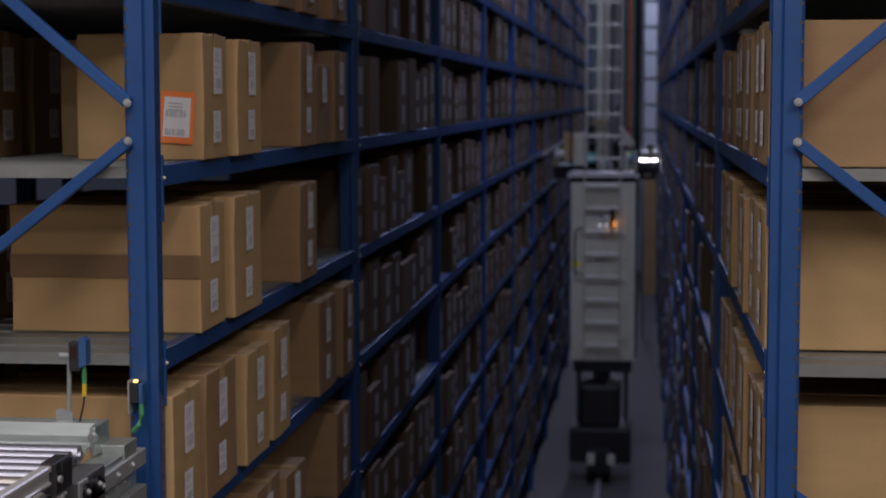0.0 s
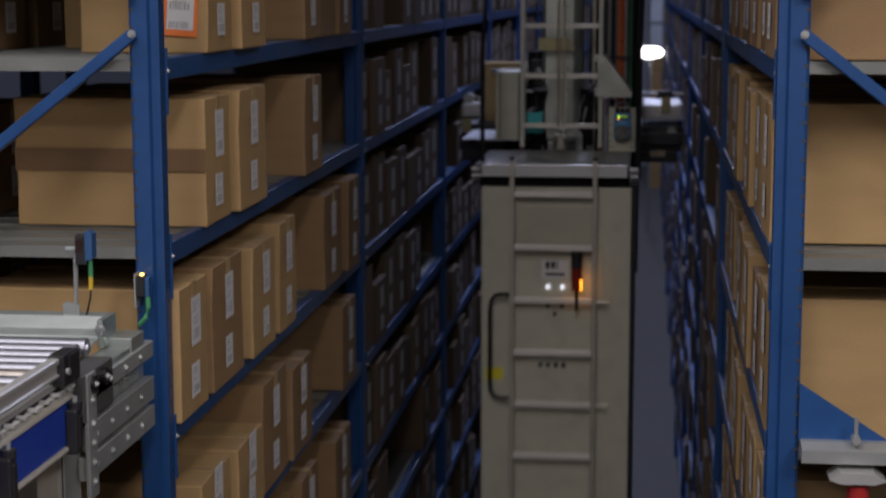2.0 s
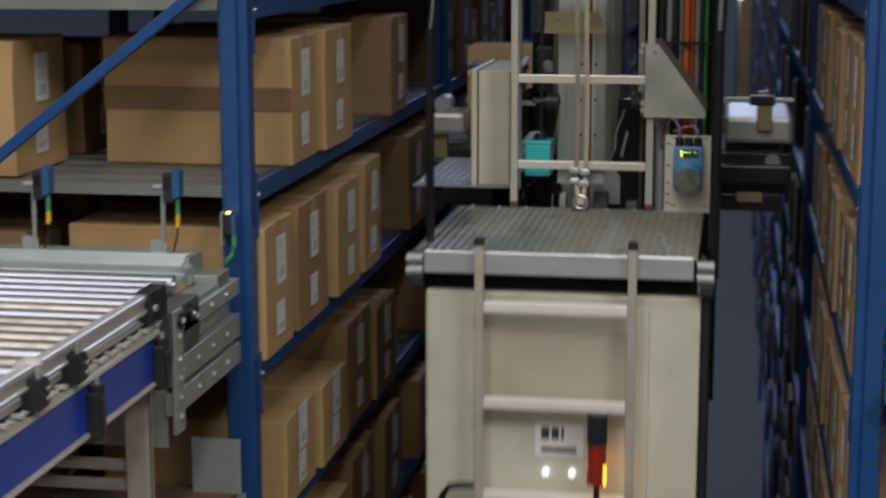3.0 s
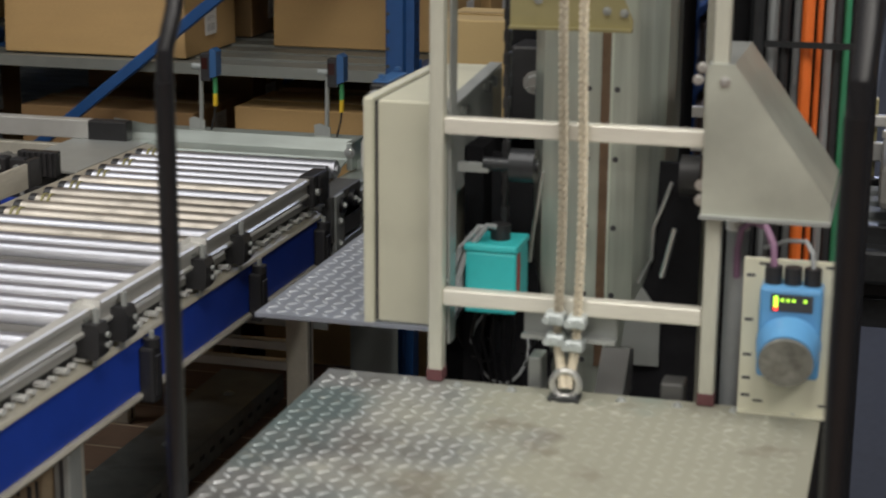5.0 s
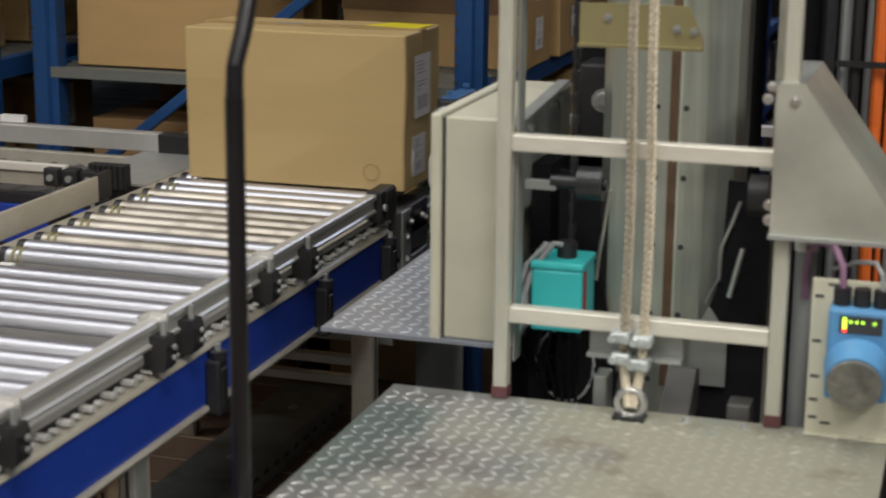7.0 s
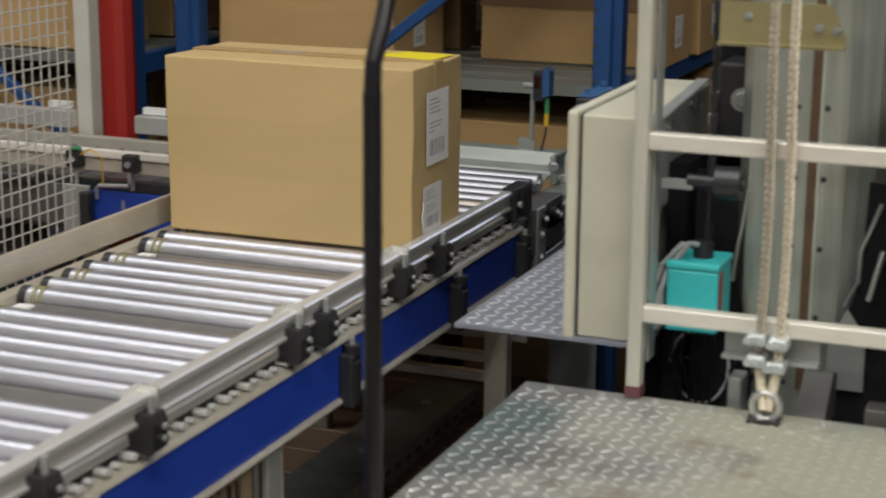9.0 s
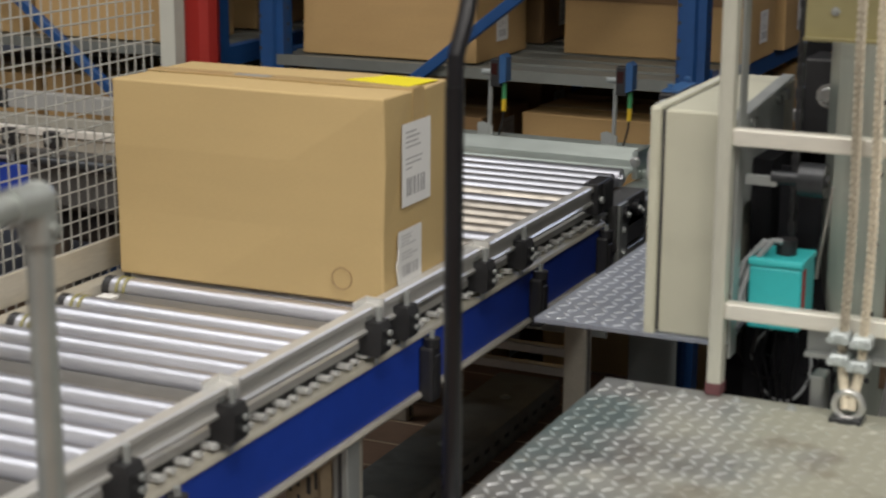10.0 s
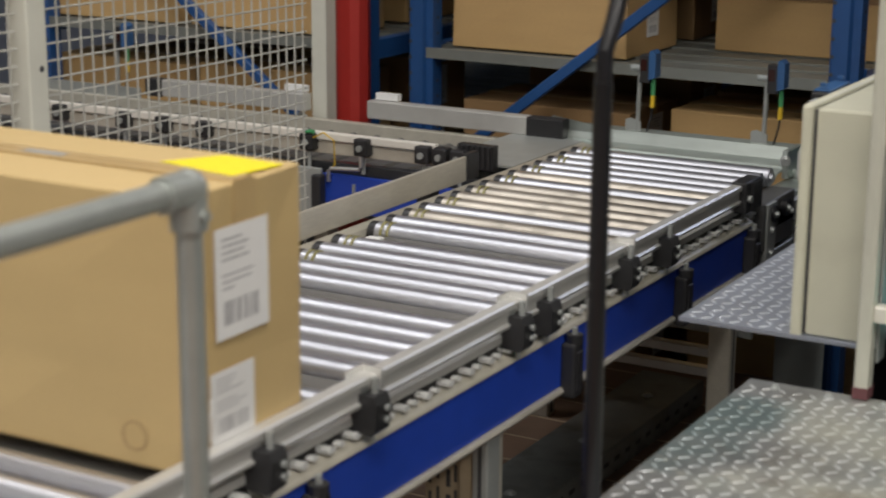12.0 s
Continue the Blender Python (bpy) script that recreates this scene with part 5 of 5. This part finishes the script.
cp_("box_sensor", B(-0.966, -0.930, 0.28, 0.42, 4.470, 4.510, bevel=0.004), BLACK, "blue and black sensor with a yellow plug", parent=eb)
bm = B(-0.964, -0.932, 0.29, 0.415, 4.510, 4.514, bevel=0.0015)
for yy in (0.30, 0.405):
    rod(bm, (-0.949, yy, 4.519), (-0.949, yy, 4.525), 0.006, 10)
cp_("sensor_cover", bm, SENSOR, parent=eb)
cp_("sensor_plug", RD((-0.950, 0.27, 4.492), (-0.950, 0.235, 4.492), 0.009, n=12), GREYC, smooth=True, parent=eb)
cp_("sensor_cable", tube(bmesh.new(), [(-0.950, 0.237, 4.492), (-0.951, 0.22, 4.492), (-0.950, 0.215, 4.478), (-0.945, 0.225, 4.455), (-0.938, 0.24, 4.42)], 0.0045, 8), YELLOWP, smooth=True, parent=eb)
mp_ = cp_("mounting_plate", prism(bmesh.new(), [(0.085, 4.10), (0.125, 4.10), (0.19, 4.33), (0.46, 4.365), (0.46, 4.535), (0.085, 4.505)], "x", -0.778, -0.772), GALV, "galvanised mounting plate")
cp_("fold", prism(bmesh.new(), [(0.085, 4.500), (0.46, 4.530), (0.46, 4.535), (0.085, 4.506)], "x", -0.778, -0.755), GALV, parent=mp_)
for y, z in ((0.11, 4.495), (0.22, 4.50), (0.40, 4.515), (0.45, 4.518)):
    cp_("bolt", RD((-0.772, y, z - 0.02), (-0.762, y, z - 0.02), 0.010, n=8), ZINC, parent=mp_)
cp_("angle_bar", B(-0.755, -0.70, 0.13, 0.15, 4.385, 4.40), GALV)

# triangular bracket and scanner panel
bk = cp_("corner_bracket", prism(bmesh.new(), [(-0.305, 4.372), (-0.100, 4.372), (-0.100, 4.398), (-0.262, 4.618), (-0.299, 4.618), (-0.305, 4.610)], "y", -0.030, -0.026), BRACKETM, "folded zinc corner bracket")
bm = bmesh.new()
q = [bm.verts.new(p) for p in ((-0.262, -0.026, 4.618), (-0.100, -0.026, 4.398), (-0.100, 0.27, 4.398), (-0.262, 0.27, 4.618))]
q2 = [bm.verts.new(p.co + Vector((-0.003, 0, -0.003))) for p in q]
bm.faces.new(q)
bm.faces.new(q2[::-1])
for i in range(4):
    j = (i + 1) % 4
    bm.faces.new((q[i], q2[i], q2[j], q[j]))
cp_("sloped_sheet", bm, BRACKETM, parent=bk)
cp_("top_sheet", B(-0.303, -0.262, -0.026, 0.27, 4.614, 4.618), GALV, parent=bk)
cp_("side_sheet", B(-0.100, -0.097, -0.030, 0.27, 4.372, 4.392), GALV, parent=bk)
cp_("bottom_lip", B(-0.307, -0.098, -0.040, -0.026, 4.366, 4.372), GALV, parent=bk)
for x, y, z in ((-0.318, -0.03, 4.592), (-0.312, -0.03, 4.612), (-0.275, -0.03, 4.59)):
    bolt(bk, x, y, z, "y", 0.007, ZINC)
pn = cp_("scanner_panel", B(-0.231, -0.072, -0.032, -0.025, 4.045, 4.307, bevel=0.002), CREAM, "cream plate with slots")
bm = bmesh.new()
for z in (4.275, 4.20, 4.14, 4.10, 4.07):
    cuboid(bm, -0.226, -0.212, -0.0326, -0.032, z, z + 0.005)
for z in (4.296, 4.062):
    cuboid(bm, -0.206, -0.19, -0.0326, -0.032, z, z + 0.004)
    cuboid(bm, -0.10, -0.085, -0.0326, -0.032, z, z + 0.004)
cp_("slot", bm, INK, parent=pn)
cp_("panel_lip", B(-0.231, -0.072, -0.040, -0.025, 4.0415, 4.046), CREAM, parent=pn)
sc = cp_("laser_scanner", B(-0.196, -0.098, -0.175, -0.115, 4.150, 4.300, bevel=0.006), SCANBLUE, "blue safety laser scanner")
cp_("head", RD((-0.147, -0.165, 4.205), (-0.147, -0.215, 4.192), 0.052, n=28, r2=0.046), SCANBLUE, smooth=True, parent=sc)
cp_("window", RD((-0.147, -0.213, 4.1926), (-0.147, -0.222, 4.190), 0.043, n=28), DIALM, smooth=True, parent=sc)
cp_("display", B(-0.178, -0.112, -0.1765, -0.175, 4.262, 4.290), INK, parent=sc)
cp_("led", B(-0.173, -0.167, -0.178, -0.1765, 4.270, 4.287), LEDG, parent=sc)
cp_("led", B(-0.173, -0.167, -0.178, -0.1765, 4.264, 4.270), LEDR, parent=sc)
for k in (0, 1, 2, 4):
    cp_("led", RD((-0.160 + k * 0.009, -0.1765, 4.281), (-0.160 + k * 0.009, -0.178, 4.281), 0.0022, n=8), LEDG, parent=sc)
for x in (-0.178, -0.147, -0.116):
    cp_("connector", RD((x, -0.145, 4.298), (x, -0.145, 4.328), 0.014, n=14), BLACK, smooth=True, parent=sc)
cp_("cable", tube(bmesh.new(), [(-0.178, -0.145, 4.325), (-0.18, -0.14, 4.36), (-0.195, -0.12, 4.385), (-0.22, -0.10, 4.388), (-0.238, -0.08, 4.37), (-0.245, -0.06, 4.33), (-0.245, -0.05, 4.28)], 0.006, 8), PURPLEC, smooth=True)
cp_("cable", tube(bmesh.new(), [(-0.116, -0.145, 4.325), (-0.118, -0.14, 4.35), (-0.13, -0.12, 4.365), (-0.16, -0.10, 4.36), (-0.2, -0.08, 4.34)], 0.004, 8), GREYC, smooth=True)
for piece in [sc] + [o for o in crane.children if o.name.startswith("cable") and o.data.vertices[0].co.y < -0.05]:
    piece.location = (-0.003, 0.083, -0.025)
cp_("reflector_tube", RD((-0.252, 0.06, 3.98), (-0.252, 0.06, 4.33), 0.018, n=16), GREYC, smooth=True)
cp_("tube_cap", RD((-0.252, 0.06, 4.33), (-0.252, 0.06, 4.36), 0.020, n=16), PAPER, smooth=True)

# vertical cable bundle behind the bracket
for x, y, r, m in ((-0.183, 0.53, 0.012, ORANGEC), (-0.162, 0.55, 0.006, ORANGEC), (-0.143, 0.56, 0.010, GREYC), (-0.225, 0.52, 0.010, BLACK), (-0.248, 0.54, 0.012, GREYC), (-0.128, 0.53, 0.008, BLACK), (-0.112, 0.56, 0.007, GREENC), (-0.205, 0.56, 0.007, GREYC), (-0.275, 0.50, 0.014, DARKST)):
    cp_("cable", RD((x, y, 4.1), (x + 0.004, y, 8.4), r, n=10), m, smooth=True)
for z in (4.58, 5.2, 5.9):
    cp_("cable_clip", B(-0.26, -0.09, 0.50, 0.506, z, z + 0.012), DARKST)

# side step of chequer plate
cp_("side_step", B(-1.140, -0.775, 0.115, 0.86, 4.088, 4.096), CHEQUERB, "grey chequer side step")
treads(-1.135, -0.78, 0.12, 0.855, 4.096, 0.028)
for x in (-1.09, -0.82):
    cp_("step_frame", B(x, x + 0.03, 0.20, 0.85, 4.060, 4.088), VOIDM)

# load carriage behind the mast
ca = cp_("carriage", B(-1.27, 0.225, 1.16, 1.72, 3.93, 4.03, bevel=0.006), DARKST, "load carriage with belts and rails")
cp_("bed", B(-1.26, 0.21, 1.22, 1.66, 4.03, 4.085), GALV, parent=ca)
for y in (1.32, 1.44, 1.56):
    cp_("belt", B(-1.25, 0.20, y - 0.03, y + 0.03, 4.085, 4.1035, bevel=0.004), GREYC, parent=ca)
for y in (1.155, 1.70):
    cp_("rail", B(-1.24, 0.235, y, y + 0.03, 4.02, 4.10, bevel=0.004), DARKST, parent=ca)
    cp_("lower_rail", B(-1.25, 0.20, y, y + 0.03, 3.86, 3.93, bevel=0.004), DARKST, parent=ca)
cp_("rear_guard", B(-1.20, 0.22, 1.72, 1.74, 4.23, 4.26, bevel=0.004), ALU, parent=ca)
cp_("rear_guard", B(-1.20, 0.22, 1.72, 1.74, 4.14, 4.19, bevel=0.004), ALU, parent=ca)
for x in (-1.15, -0.7, -0.1, 0.10):
    cp_("guard_post", B(x, x + 0.04, 1.74, 1.77, 4.0, 4.30, bevel=0.003), OLIVE, parent=ca)
cp_("guard_joint", B(0.05, 0.14, 1.70, 1.75, 4.20, 4.27, bevel=0.008), BLACK, parent=ca)
cp_("end_bracket", B(-1.24, -1.18, 1.12, 1.155, 4.03, 4.17, bevel=0.005), OLIVE, parent=ca)
cp_("end_roller", RD((-1.20, 1.10, 4.285), (-1.20, 1.22, 4.285), 0.035, n=20), GALV, smooth=True, parent=ca)
cp_("end_roller", RD((0.16, 1.13, 4.07), (0.16, 1.20, 4.07), 0.03, n=20), GALV, smooth=True, parent=ca)
cp_("side_cover", B(-0.04, 0.235, 1.10, 1.70, 4.145, 4.255, bevel=0.02), ALU, parent=ca)
cp_("side_cover", B(-1.245, -1.10, 1.07, 1.30, 4.16, 4.255, bevel=0.02), ALU, parent=ca)
cp_("side_cover", B(-1.245, 0.235, 1.08, 1.155, 3.98, 4.06, bevel=0.01), DARKST, parent=ca)
cp_("sensor_block", B(0.09, 0.15, 1.06, 1.10, 4.20, 4.32, bevel=0.006), OLIVE, parent=ca)
cp_("sensor_block", B(0.06, 0.16, 1.05, 1.10, 4.305, 4.345, bevel=0.006), BLACK, parent=ca)
cp_("front_rail", B(-0.04, 0.235, 1.06, 1.075, 4.318, 4.336, bevel=0.003), ALU, parent=ca)
cp_("warning_plate", B(0.02, 0.12, 1.14, 1.152, 3.90, 3.94), BOARD, parent=ca)
cp_("carriage_frame", B(-0.65, -0.33, 0.80, 1.16, 3.6, 3.95, bevel=0.01), DARKST, parent=ca)
for x in (-0.64, -0.36):
    cp_("carriage_mast_guide", B(x - 0.02, x + 0.02, 0.80, 1.16, 3.95, 4.9, bevel=0.004), DARKST, parent=ca)

# ---- the carton that is carried ----
carried = carton(0.60, 0.285, 0.398, CARD_NEW, 77, False, 0)
tagged(carried, "tan cardboard carton with shipping labels and a yellow sticker", "carton")
label_plate(carried, 0.0036, 0.070, 0.195, 0.178, 0.338, 3)
label_plate(carried, 0.0036, 0.053, 0.155, 0.03, 0.134, 9)
bm = prism(bmesh.new(), [(-0.17, 0.175), (-0.02, 0.145), (-0.005, 0.25), (-0.12, 0.262)], "z", 0.3985, 0.3998)
part("yellow_sticker", bm, YELLOW, carried, "bright yellow sticker")
pts = [(-0.088 + 0.021 * math.cos(a), -0.0035, 0.047 + 0.021 * math.sin(a)) for a in [k * 2 * math.pi / 28 for k in range(29)]]
part("round_stamp", tube(bmesh.new(), pts, 0.0009, 5), BANDM, carried)
part("tape_curl", tube(bmesh.new(), [(0.004, 0.052, 0.036), (0.006, 0.046, 0.05), (0.005, 0.044, 0.07), (0.006, 0.05, 0.085), (0.004, 0.053, 0.10)], 0.0016, 6), PAPER, carried, smooth=True)
part("torn_tape", B(-0.40, -0.32, 0.128, 0.148, 0.3995, 0.4002), PAPER_DIMMED, carried)


def motions():
    crane_y = [(0.0, 23.39), (0.5, 20.15), (1.0, 16.85), (1.5, 13.52), (2.0, 10.43), (2.5, 8.00), (3.0, 5.95), (3.1, 5.61), (3.2, 5.29),
               (3.6, 4.19), (4.0, 3.38), (4.4, 2.92), (4.7, 2.78), (5.0, 2.77), (5.5, 2.77), (12.0, 2.77)]
    walk(crane, [(t, pose(0, y, 0)) for t, y in crane_y])
    box = [(t, -0.52, y + 1.28) for t, y in crane_y if t <= 5.5]
    box += [(5.9, -0.535, 4.05), (6.2, -0.655, 4.05), (6.5, -0.890, 4.05), (6.7, -1.092, 4.05), (6.95, -1.33, 4.05), (7.12, -1.405, 4.05), (7.4, -1.41, 4.035),
            (7.8, -1.41, 3.925), (8.3, -1.41, 3.680), (9.0, -1.41, 3.316), (9.5, -1.41, 3.058), (10.0, -1.41, 2.795), (10.5, -1.41, 2.553), (11.0, -1.41, 2.268),
            (11.5, -1.41, 2.020), (12.0, -1.41, 1.762)]
    walk(carried, [(t, pose(x, y, 4.1055 + (0.014 if t < 6.6 else 0.010 if t < 6.8 else 0.004 if t < 7.0 else 0.0))) for t, x, y in box])
    walk(shutter, [(k * 0.1, pose(-0.38, -0.935, 0, 0, 0, 36 * k - 250)) for k in range(121)])


# ---- floor boards ----
bm = cuboid(bmesh.new(), -6.0, -1.385, 0.0, 0.152, 0.0, 0.025, bevel=0.002)
board_mesh = mesh_of("floor_board", bm, FLOORB)
seam = mesh_of("joint_strip", cuboid(bmesh.new(), -6.0, -1.385, 0.1535, 0.1595, 0.0, 0.0245), SEAMM)
for k in range(23):
    for nm, me in (("floor_board", board_mesh), ("joint_strip", seam)):
        o = new(nm, me)
        o.parent, o.location = mezz, (0, 0.92 + k * 0.161, 3.386)

motions()
